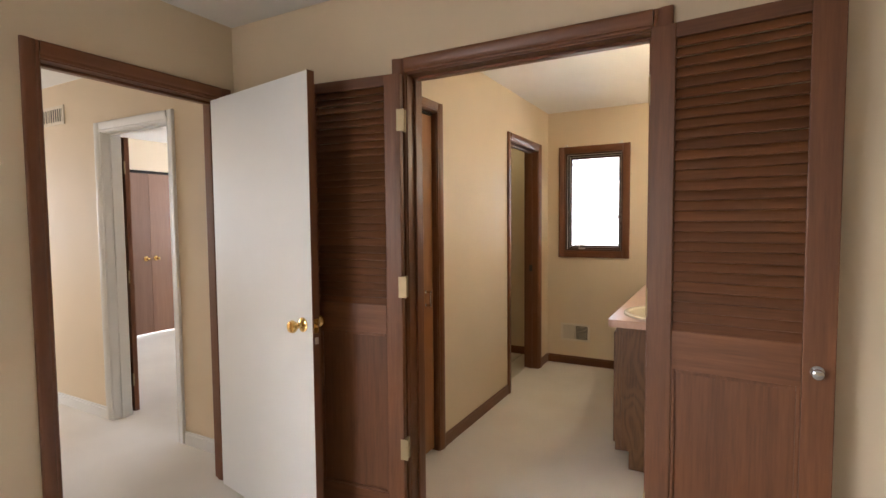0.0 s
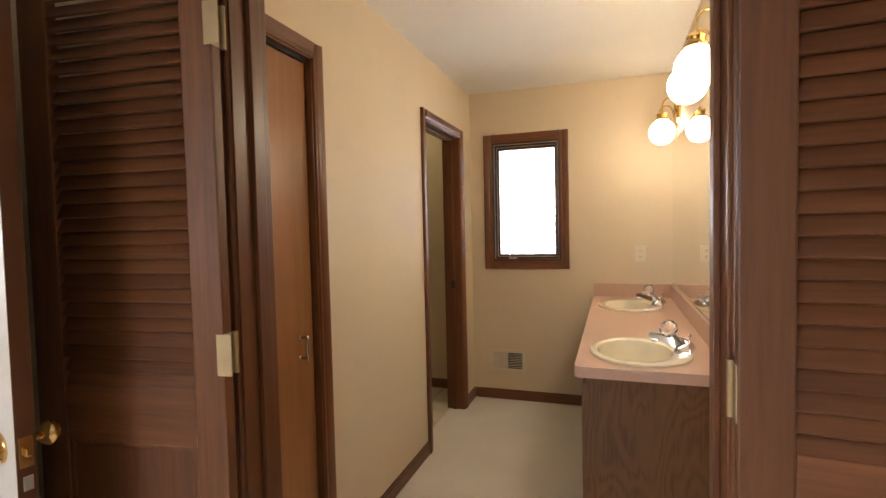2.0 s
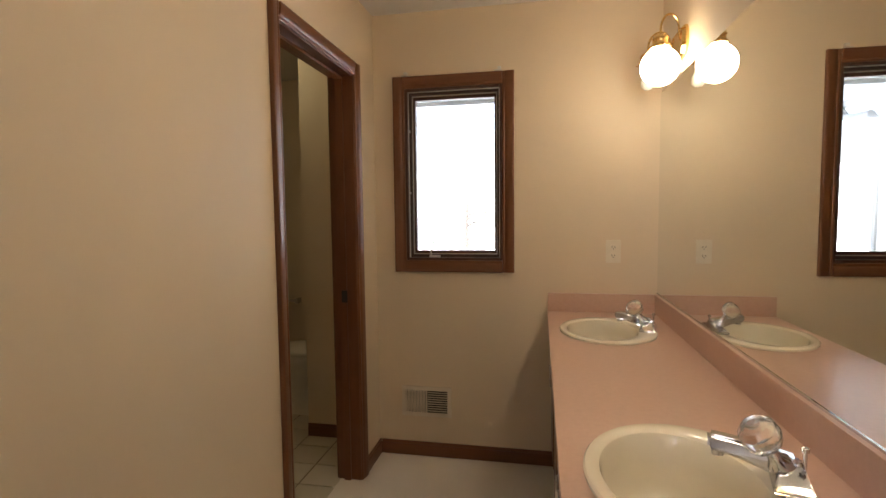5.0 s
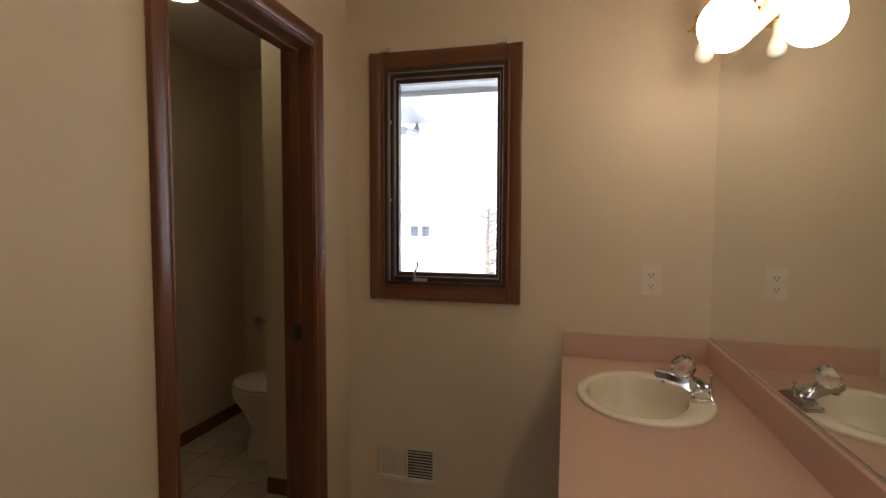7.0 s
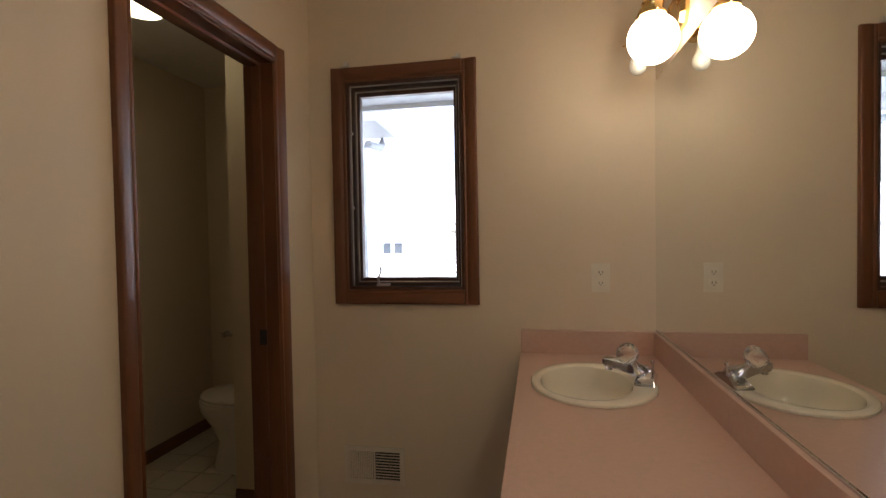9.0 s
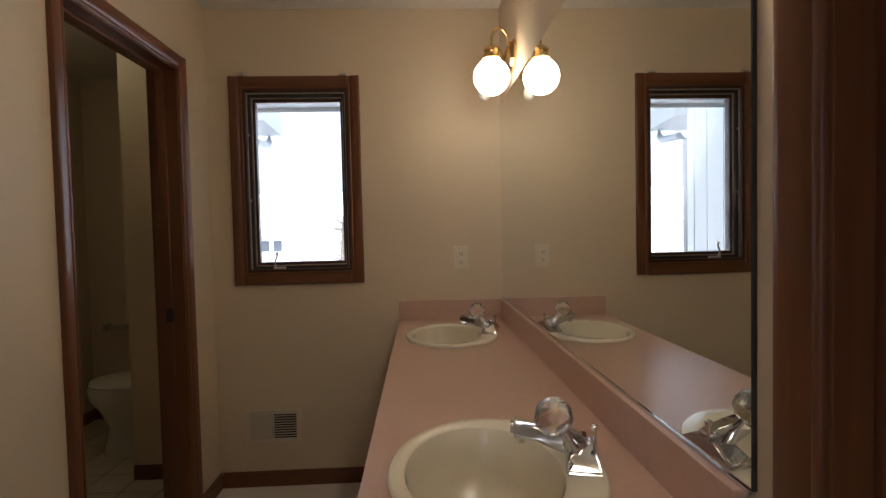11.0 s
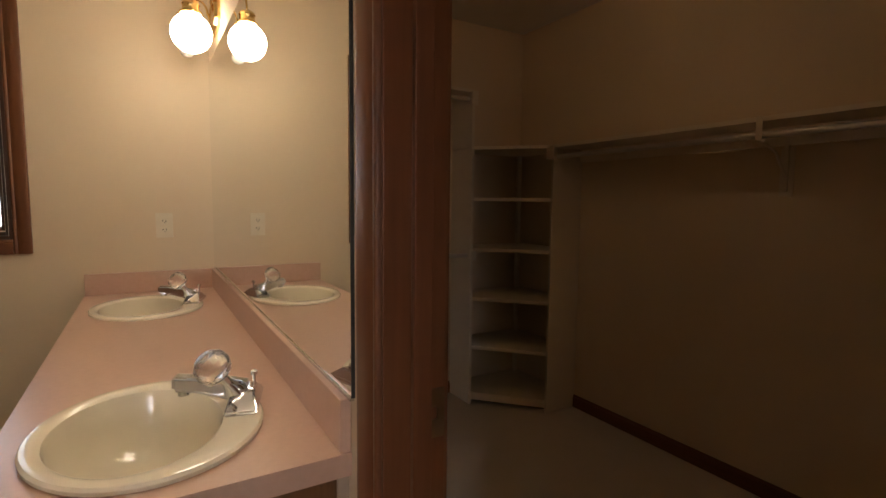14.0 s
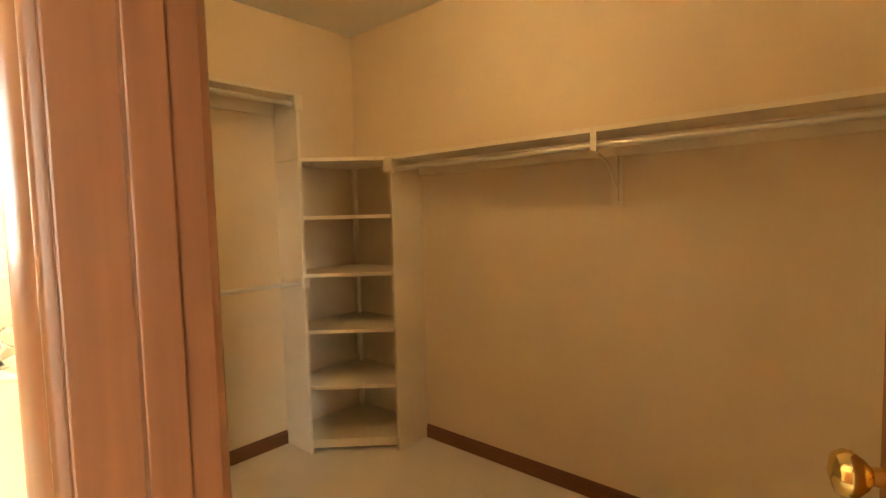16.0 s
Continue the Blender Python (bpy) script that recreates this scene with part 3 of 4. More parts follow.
def louvered_leaf(label, hinge, angle, w, side, with_knob):
    """Leaf hinged at local x = 0 that runs to side * w; its face to the room is at local y < 0."""
    t = thing("louvered_door", label, "door", pose(*hinge, 0, 0, angle), "louvered double doors")
    th, s, top, bot = 0.030, side, 1.998, 0.012

    def ext(a, b_, z0, z1, y0=-th, y1=0.0):
        lo, hi = sorted((s * a, s * b_))
        return (lo, hi, y0, y1, z0, z1)
    st = 0.078
    part("stile", boxes(ext(0.002, st, bot, top), bev=0.004), LOUVRE["z"], t)
    part("stile", boxes(ext(w - st, w, bot, top), bev=0.004), LOUVRE["z"], t)
    for z0, z1 in ((bot, 0.18), (0.892, 1.020), (1.952, top)):
        part("rail", boxes(ext(st, w - st, z0, z1, -th + 0.001, -0.001), bev=0.003), LOUVRE["x"], t)
    part("panel", boxes(ext(st - 0.005, w - st + 0.005, 0.175, 0.897, -th + 0.012, -0.012)), LOUVRE["z"], t)
    for a, b_, z0, z1 in ((st, st + 0.012, 0.18, 0.892), (w - st - 0.012, w - st, 0.18, 0.892), (st + 0.012, w - st - 0.012, 0.18, 0.192), (st + 0.012, w - st - 0.012, 0.88, 0.892)):
        part("panel_bead", boxes(ext(a, b_, z0, z1, -th + 0.004, -th + 0.0125), bev=0.003), LOUVRE["z"], t)
    n = 29
    lo, hi = sorted((s * (st - 0.004), s * (w - st + 0.004)))
    bm = boxes((lo, hi, -0.019, 0.019, -0.0032, 0.0032), bev=0.002)
    slat = finish(bm, "slat", LOUVRE["x"])
    for i in range(n):
        o = new("slat", slat)
        o.parent = t
        tilt = 57 + random.uniform(-3.5, 3.5)
        o.matrix_basis = pose(0, -th / 2, 1.034 + i * (1.939 - 1.034) / (n - 1), tilt + 3, random.uniform(-0.25, 0.25), 0)
    for z in (0.392, 1.10, 1.804):
        h = part("hinge", boxes((min(0, s * 0.002), max(0, s * 0.002), -0.031, 0.0, z - 0.045, z + 0.045)), HINGE, t, "brass butt hinge")
        bm = bmesh.new()
        tube(bm, [(-s * 0.004, 0.004, z - 0.046), (-s * 0.004, 0.004, z + 0.046)], 0.006)
        part("hinge_pin", bm, HINGE, h, smooth=True)
        if side < 0:
            part("hinge_leaf", boxes((-0.018, 0.018, -th - 0.0022, -th + 0.0005, z - 0.045, z + 0.045), bev=0.001), HINGE, h)
    if with_knob:
        knob(t, pose(s * (w - 0.042), -th, 0.945, 90, 0, 0) @ Matrix.Diagonal((0.55, 0.55, 0.62, 1)), CHROME, "small round satin metal knob", 0.028)
    return t


louvered_leaf("brown louvered wooden door leaf folded back beside white door", (OX0 - 0.004, NY - 0.026, 0), 7, 0.502, -1, False)
louvered_leaf("brown louvered wooden door leaf with knob, swung wide open", (OX1 + 0.004, NY - 0.026, 0), -5.5, 0.502, 1, True)

# white hall door, open into the bedroom
wd = thing("door_1", "white painted flush door with brass knob, standing open", "door", pose(HX + 0.008, HD1 - 0.016, 0, 0, 0, -10.2))
wd["kind"] = "structure"
part("slab", boxes((0.002, 0.80, -0.032, 0.0, 0.015, 1.996), bev=0.002), WHITE, wd)
part("edge_strip", boxes((0.8002, 0.803, -0.0325, 0.0005, 0.015, 1.9962)), TRIM["z"], wd, "bare dark wooden door edge")
knob(wd, pose(0.735, -0.032, 0.948, 90, 0, 0))
knob(wd, pose(0.735, 0.0, 0.948, -90, 0, 0))
latch = part("latch_plate", boxes((0.803, 0.8045, -0.028, -0.004, 0.918, 0.978), bev=0.0005), BRASS, wd)
part("lower_bolt", boxes((0.8031, 0.807, -0.024, -0.008, 0.872, 0.900), bev=0.001), STEEL, latch, "bright metal catch")
part("latch_bolt", boxes((0.8045, 0.815, -0.021, -0.011, 0.940, 0.956), bev=0.002), BRASS, latch)
for z in (0.25, 1.8):
    bm = bmesh.new()
    tube(bm, [(-0.003, -0.001, z - 0.045), (-0.003, -0.001, z + 0.045)], 0.006)
    part("hinge", bm, HINGE, wd, smooth=True)

# closet door, open into the closet
cd = thing("door_2", "brown wooden closet door with brass knob, standing open", "door", pose(CX0 + 0.004, CD0 + 0.004, 0, 0, 0, 20))
cd["kind"] = "structure"
part("slab", boxes((0.002, 0.658, -0.034, 0.0, 0.015, 1.994), bev=0.002), BIRCH, cd)
knob(cd, pose(0.598, 0.0, 0.97, -90, 0, 0), r=0.027)
knob(cd, pose(0.598, -0.034, 0.97, 90, 0, 0), r=0.027)
solid("strike_plate", boxes((0.238, 0.279, CD1 - 0.0025, CD1 - 0.0005, 0.895, 0.925), (0.238, 0.279, CD1 - 0.0025, CD1 - 0.0005, 0.945, 0.975), (0.238, 0.248, CD1 - 0.0025, CD1 - 0.0005, 0.925, 0.945), (0.266, 0.279, CD1 - 0.0025, CD1 - 0.0005, 0.925, 0.945)), AGED, "worn brass strike plate in the closet jamb", "strike plate")
solid("strike_plate", boxes((BX0 - 0.075, BX0 - 0.045, TD1 - 0.0145, TD1 - 0.0125, 0.91, 0.97), bev=0.0005), SLOT, "dark strike plate in the toilet door jamb", "strike plate")

# linen closet bifold
bf = thing("bifold_door", "varnished birch bifold door, closed on linen closet", "door")
for a, b_ in ((LD0 + 0.004, (LD0 + LD1) / 2 - 0.002), ((LD0 + LD1) / 2 + 0.002, LD1 - 0.006)):
    leaf = part("leaf", boxes((BX0 - 0.055, BX0 - 0.024, a, b_, 0.02, DH - 0.016), bev=0.003), BIRCH, bf)
bm = bmesh.new()
for z in (0.897, 0.973):
    lathe(bm, [(0, 0), (0.010, 0), (0.009, 0.003), (0.0055, 0.006), (0.0055, 0.022), (0.0085, 0.026), (0.0085, 0.034), (0.004, 0.038), (0, 0.0385)], (BX0 - 0.024, 3.007, z), pose(0, 0, 0, 0, 90, 0).to_3x3(), n=12)
tube(bm, [(BX0 + 0.006, 3.007, 0.897), (BX0 + 0.006, 3.007, 0.935), (BX0 + 0.006, 3.007, 0.973)], [0.0045, 0.006, 0.0045])
part("handle", bm, CHROME, leaf, "small chrome pull handle", True)
part("track", boxes((BX0 - 0.06, BX0 - 0.02, LD0 + 0.002, LD1 - 0.002, DH - 0.012, DH - 0.001)), GAP_SHADE, bf)

# far bedroom door, swung right back against its wall
fd = thing("door_3", "dark-edged wooden door swung back in far bedroom", "door", pose(FD0 - 0.004, HN + 0.146, 0))
fd["kind"] = "structure"
part("slab", boxes((-0.72, 0.0, 0.0, 0.034, 0.015, 1.994), bev=0.002), TRIM["z"], fd)
for z in (0.25, 1.0, 1.78):
    bm = bmesh.new()
    tube(bm, [(0.004, -0.004, z - 0.045), (0.004, -0.004, z + 0.045)], 0.006)
    part("hinge", bm, HINGE, fd, smooth=True)

# far bedroom closet doors
fb = thing("bifold_door", "brown flush bifold closet doors in far bedroom", "door")
for i in range(4):
    y0 = 3.365 + i * 0.445
    lf = part("leaf", boxes((-6.06, -6.03, y0, y0 + 0.441, 0.02, 2.0), bev=0.003), BROWN, fb)
    if i in (1, 2):
        knob(lf, pose(-6.03, y0 + (0.38 if i == 1 else 0.06), 0.95, 0, 90, 0), BRASS, "small brass knob", 0.016)
part("head_track", boxes((-6.07, -5.995, 3.36, 5.14, 2.0, 2.03)), GAP_SHADE, fb)

# ---- vanity ----
VX, VY0, VT = -0.366, 3.368, 0.832
cab = thing("vanity_cabinet", "long oak vanity cabinet under a pink countertop", "cabinet")
part("end_panel", boxes((VX + 0.063, BX1 - 0.002, VY0 + 0.022, VY0 + 0.04, 0.10, VT - 0.041)), OAK, cab)
part("end_panel", boxes((VX + 0.063, BX1 - 0.002, BY1 - 0.02, BY1 - 0.002, 0.10, VT - 0.041)), OAK, cab)
part("face_frame", boxes((VX + 0.045, VX + 0.063, VY0 + 0.022, BY1 - 0.002, 0.10, VT - 0.041)), OAK, cab)
part("bottom", boxes((VX + 0.063, BX1 - 0.002, VY0 + 0.04, BY1 - 0.02, 0.10, 0.118)), OAK, cab)
part("scribe_strip", boxes((BX1 - 0.022, BX1 - 0.002, VY0 + 0.012, VY0 + 0.0215, 0.02, VT - 0.042), bev=0.001), WHITE_FILLER, cab, "pale filler strip against the wall")
part("end_stile", boxes((VX + 0.043, VX + 0.075, VY0 + 0.018, VY0 + 0.0218, 0.10, VT - 0.041), bev=0.001), OAK, cab)
part("toe_kick", boxes((VX + 0.115, BX1 - 0.002, VY0 + 0.022, BY1 - 0.002, 0.001, 0.0995)), OAK, cab)
for i in range(4):
    y0 = VY0 + 0.05 + i * 0.470
    dr = part("door", boxes((VX + 0.026, VX + 0.0445, y0, y0 + 0.455, 0.13, VT - 0.075), bev=0.005), OAK, cab)
    part("door_panel", boxes((VX + 0.020, VX + 0.0258, y0 + 0.06, y0 + 0.40, 0.19, VT - 0.135), bev=0.004), OAK, dr)
    bm = bmesh.new()
    yy = y0 + (0.43 if i % 2 == 0 else 0.03)
    tube(bm, [(VX + 0.027, yy, 0.60), (VX + 0.006, yy, 0.605), (VX + 0.006, yy, 0.675), (VX + 0.027, yy, 0.68)], 0.005)
    part("handle", bm, CHROME, dr, "small metal pull", True)

SINKS = (3.645, 4.868)
SX = -0.122


def ellipse_hole_slab(bm, x0, x1, y0, y1, z0, z1, holes, n=40):
    """A slab with elliptical holes, in cells along y."""
    cuts = [y0] + [(a[1] + b_[1]) / 2 for a, b_ in zip(holes, holes[1:])] + [y1]
    for (cx, cy, rx, ry), c0, c1 in zip(holes, cuts, cuts[1:]):
        inner, outer = [], []
        for k in range(n):
            a = 2 * math.pi * k / n
            ca, sa = math.cos(a), math.sin(a)
            kx = ((x1 - cx) if ca > 0 else (x0 - cx)) / ca if abs(ca) > 1e-6 else 1e9
            ky = ((c1 - cy) if sa > 0 else (c0 - cy)) / sa if abs(sa) > 1e-6 else 1e9
            f = min(kx, ky)
            inner.append((cx + rx * ca, cy + ry * sa))
            outer.append((cx + f * ca, cy + f * sa))
        corners = [(x1, c1), (x0, c1), (x0, c0), (x1, c0)]
        for cxn, cyn in corners:
            a = math.atan2(cyn - cy, cxn - cx) % (2 * math.pi)
            k = round(a / (2 * math.pi) * n) % n
            outer[k] = (cxn, cyn)
        vi = {z: [bm.verts.new((*p, z)) for p in inner] for z in (z0, z1)}
        vo = {z: [bm.verts.new((*p, z)) for p in outer] for z in (z0, z1)}
        for k in range(n):
            j = (k + 1) % n
            bm.faces.new((vi[z1][k], vo[z1][k], vo[z1][j], vi[z1][j]))
            bm.faces.new((vi[z0][j], vo[z0][j], vo[z0][k], vi[z0][k]))
            bm.faces.new((vi[z1][j], vi[z0][j], vi[z0][k], vi[z1][k]))
            bm.faces.new((vo[z1][k], vo[z0][k], vo[z0][j], vo[z1][j]))
    return bm


top = thing("countertop", "pink laminate countertop with low backsplash on oak vanity", "countertop")
part("slab", ellipse_hole_slab(bmesh.new(), VX + 0.012, BX1 - 0.001, VY0 + 0.012, BY1 - 0.001, VT - 0.04, VT, [(SX, SINKS[0], 0.19, 0.225), (SX, SINKS[1], 0.19, 0.225)]), PINK, top)
part("front_edge", boxes((VX, VX + 0.012, VY0 + 0.03, BY1 - 0.001, VT - 0.041, VT)), PINK, top)
part("end_edge", boxes((VX + 0.03, BX1 - 0.001, VY0, VY0 + 0.012, VT - 0.041, VT)), PINK, top)
bm = bmesh.new()
lathe(bm, [(0.0, 0), (0.03, 0), (0.03, 0.0409), (0.0, 0.0409)], (VX + 0.03, VY0 + 0.03, VT - 0.041), n=28)
part("rounded_corner", bm, PINK, top, smooth=True)
part("backsplash", boxes((BX1 - 0.02, BX1 - 0.0005, VY0 + 0.004, BY1 - 0.0215, VT + 0.0005, VT + 0.096), bev=0.002), PINK, top)
part("side_splash", boxes((VX + 0.002, BX1 - 0.0005, BY1 - 0.021, BY1 - 0.0005, VT + 0.0005, VT + 0.096), bev=0.002), PINK, top)


def sink(y):
    t = thing("sink", "oval cream porcelain sink set in pink countertop", "sink", pose(SX, y, VT), "sinks in the vanity")
    bm = bmesh.new()
    prof = [(0.93, -0.004), (1.0, 0.001), (1.005, 0.008), (0.985, 0.013), (0.93, 0.0145), (0.77, 0.0125), (0.735, 0.008), (0.715, -0.006), (0.69, -0.05), (0.63, -0.09), (0.50, -0.12), (0.32, -0.135), (0.10, -0.14), (0.0, -0.14)]
    n = 56
    rings = []
    for f, h in prof:
        # the basin sits towards the front of the rim, which leaves a deck for the faucet
        shift = -0.022 * max(0.0, min(1.0, (0.93 - f) / 0.15)) if f < 0.93 else 0
        rings.append([bm.verts.new((shift + 0.197 * f * math.cos(a), 0.237 * (f if f > 0.9 else f * 1.10) * math.sin(a), h)) for a in (2 * math.pi * k / n for k in range(n))] if f > 0 else [bm.verts.new((shift, 0, h))])
    for a, b_ in zip(rings, rings[1:]):
        for k in range(n):
            q = list(dict.fromkeys([a[k % len(a)], a[(k + 1) % len(a)], b_[(k + 1) % len(b_)], b_[k % len(b_)]]))
            if len(q) > 2:
                bm.faces.new(q)
    part("basin", bm, CREAM, t, smooth=True)
    bm = bmesh.new()
    lathe(bm, [(0.0, 0), (0.022, 0.0), (0.026, 0.003), (0.0, 0.006)], (-0.022, 0, -0.139))
    part("drain", bm, CHROME, t, "chrome drain", True)
    bm = bmesh.new()
    lathe(bm, [(0, 0), (0.008, 0.0), (0.009, 0.002), (0, 0.003)], (-0.166, 0.0, -0.035), pose(0, 0, 0, 0, 75, 0).to_3x3())
    part("overflow_hole", bm, SLOT, t, smooth=True)


def faucet(y):
    t = thing("faucet", "chrome single-lever faucet with clear acrylic knob", "faucet", pose(0.046, y + 0.010, VT + 0.0125, 0, 0, -16) @ Matrix.Diagonal((1.1, 1.05, 1.15, 1)), "faucets on the sinks")
    bm = bmesh.new()
    # escutcheon, long across the deck, with sloped ends
    vs = []
    for z, hx, hy in ((0, 0.028, 0.070), (0.007, 0.028, 0.070), (0.030, 0.019, 0.026)):
        vs.append([bm.verts.new((sx * hx, sy * hy, z)) for sx, sy in ((-1, -1), (1, -1), (1, 1), (-1, 1))])
    bm.faces.new(vs[0][::-1])
    bm.faces.new(vs[-1])
    for a, b_ in zip(vs, vs[1:]):
        for k in range(4):
            bm.faces.new((a[k], a[(k + 1) % 4], b_[(k + 1) % 4], b_[k]))
    bmesh.ops.bevel(bm, geom=list(bm.edges), offset=0.003, segments=2, affect="EDGES")
    part("base", bm, CHROME, t, smooth=True)
    bm = bmesh.new()
    secs = ((0.012, 0.024, 0.020, 0.020), (-0.04, 0.022, 0.034, 0.017), (-0.08, 0.0195, 0.043, 0.014), (-0.122, 0.018, 0.047, 0.0135))
    rings = []
    for x, hw, zc, hh in secs:
        rings.append([bm.verts.new((x, sy * hw, zc + sz * hh)) for sy, sz in ((-1, -1), (1, -1), (0.8, 1), (-0.8, 1))])
    bm.faces.new(rings[0][::-1])
    bm.faces.new(rings[-1])
    for a, b_ in zip(rings, rings[1:]):
        for k in range(4):
            bm.faces.new((a[k], a[(k + 1) % 4], b_[(k + 1) % 4], b_[k]))
    bmesh.ops.bevel(bm, geom=list(bm.edges), offset=0.006, segments=3, affect="EDGES")
    sp = part("spout", bm, CHROME, t, smooth=True)
    bm = bmesh.new()
    lathe(bm, [(0, 0), (0.010, 0), (0.010, 0.014), (0, 0.014)], (-0.105, 0, 0.023))
    part("aerator", bm, CHROME, sp, smooth=True)
    turn = pose(0, 0, 0, 24, -32, 0)
    bm = bmesh.new()
    lathe(bm, [(0, 0.02), (0.021, 0.02), (0.019, 0.045), (0.012, 0.054), (0.009, 0.066), (0.009, 0.088), (0, 0.088)], (0.004, 0, 0), turn.to_3x3())
    part("body", bm, CHROME, t, smooth=True)
    bm = bmesh.new()
    lathe(bm, [(0, 0.080), (0.016, 0.081), (0.027, 0.089), (0.032, 0.103), (0.030, 0.118), (0.021, 0.128), (0.011, 0.130), (0, 0.127)], (0.004, 0, 0), turn.to_3x3(), n=18)
    part("lever_knob", bm, ACRYLIC, t, "clear fluted acrylic knob")
    bm = bmesh.new()
    tube(bm, [(0.019, -0.014, 0.01), (0.019, -0.014, 0.058)], 0.003)
    lathe(bm, [(0, 0.054), (0.006, 0.056), (0.0065, 0.062), (0, 0.066)], (0.019, -0.014, 0), n=10)
    part("lift_rod", bm, CHROME, t, smooth=True)


for y in SINKS:
    sink(y)
    faucet(y)

mir = thing("wall_mirror", "large frameless wall mirror above the vanity backsplash", "mirror")
part("glass", boxes((BX1 - 0.0055, BX1 - 0.0005, VY0 - 0.012, BY1 - 0.002, VT + 0.103, 1.912)), MIRROR, mir)
part("channel", boxes((BX1 - 0.0085, BX1 - 0.0003, VY0 - 0.012, BY1 - 0.002, VT + 0.0965, VT + 0.1028), bev=0.001), CHROME, mir, "chrome bottom channel")
part("edge", boxes((BX1 - 0.0062, BX1 - 0.0003, VY0 - 0.0155, VY0 - 0.0122, VT + 0.103, 1.912)), SLOT, mir, "dark cut glass edge")


def vanity_light(y, second_lit):
    t = thing("vanity_light", "brass two-arm vanity light with opal glass globes" if second_lit else "brass vanity light, one globe lit, one bare bulb", "wall lamp", pose(BX1, y, 0), "lights over the vanity")
    bm = bmesh.new()
    hz, hy = 0.058, 0.105
    zc = 2.03
    oct_ = [(-hy, -hz * 0.5), (-hy * 0.8, -hz), (hy * 0.8, -hz), (hy, -hz * 0.5), (hy, hz * 0.5), (hy * 0.8, hz), (-hy * 0.8, hz), (-hy, hz * 0.5)]
    lay = [[bm.verts.new((x, a * k, zc + b_ * k)) for a, b_ in oct_] for x, k in ((-0.0005, 1), (-0.012, 1), (-0.024, 0.86))]
    bm.faces.new(lay[0])
    bm.faces.new(lay[-1])
    for a, b_ in zip(lay, lay[1:]):
        for k in range(8):
            bm.faces.new((a[k], a[(k + 1) % 8], b_[(k + 1) % 8], b_[k]))
    part("back_plate", bm, BRASS, t)
    for s, lit in ((-1, True), (1, second_lit)):
        yy = s * 0.118
        gx = -0.11
        bm = bmesh.new()
        pts = [(-0.02, s * 0.06, zc)]
        for k in range(13):
            a = math.pi * k / 12
            pts.append((gx + 0.04 + 0.04 * math.cos(a), s * 0.06 + (yy - s * 0.06) * min(1, (k + 1) / 9), zc + 0.035 + 0.06 * math.sin(a)))
        pts.append((gx, yy, zc + 0.005))
        tube(bm, pts, 0.0045, 8)
        arm = part("arm", bm, BRASS, t, smooth=True)
        bm = bmesh.new()
        lathe(bm, [(0, 2.045), (0.016, 2.044), (0.03, 2.036), (0.034, 2.026), (0.03, 2.02), (0.031, 2.004), (0.040, 1.998), (0.040, 1.990), (0.0, 1.990)], (gx, yy, 0))
        cap = part("cap", bm, BRASS, arm, smooth=True)
        for k in range(3):
            a = 2 * math.pi * k / 3 + 0.6
            bm = bmesh.new()
            tube(bm, [(gx + 0.038 * math.cos(a), yy + 0.038 * math.sin(a), 1.994), (gx + 0.052 * math.cos(a), yy + 0.052 * math.sin(a), 1.994)], 0.003, 6)
            part("thumb_screw", bm, BRASS, arm)
        bm = bmesh.new()
        if lit:
            r = 0.0758
            lathe(bm, [(0.032, 1.995)] + [(r * math.sin(math.pi * k / 18), 1.918 + r * math.cos(math.pi * k / 18)) for k in range(3, 18)] + [(0, 1.918 - r)], (gx, yy, 0), n=32)
            part("globe", bm, GLOBE, t, "lit opal glass globe", True)
        else:
            lathe(bm, [(0.013, 1.99), (0.013, 1.965), (0.016, 1.95), (0.026, 1.93), (0.030, 1.912), (0.027, 1.896), (0.015, 1.884), (0, 1.881)], (gx, yy, 0))
            part("bulb", bm, BULB, t, "bare unlit white bulb", True)
    return t


vanity_light(3.603, True)
vanity_light(4.957, False)

# ---- wall fittings ----
ot = thing("outlet", "cream duplex wall outlet beside the mirror", "outlet", pose(-0.042, BY1, 1.143))
part("cover_plate", boxes((-0.036, 0.036, -0.005, -0.0005, -0.058, 0.058), bev=0.002), ALMOND, ot)
for z in (-0.021, 0.021):
    rc = part("receptacle", boxes((-0.017, 0.017, -0.0075, -0.0052, z - 0.015, z + 0.015), bev=0.002), ALMOND, ot)
    part("slots", boxes((-0.008, -0.0055, -0.0079, -0.0073, z - 0.003, z + 0.006), (0.0055, 0.008, -0.0079, -0.0073, z - 0.003, z + 0.006), (-0.002, 0.002, -0.0079, -0.0073, z - 0.010, z - 0.006)), SLOT, rc)
part("test_button", boxes((-0.008, 0.008, -0.0072, -0.0052, -0.004, 0.004), bev=0.001), ALMOND, ot)


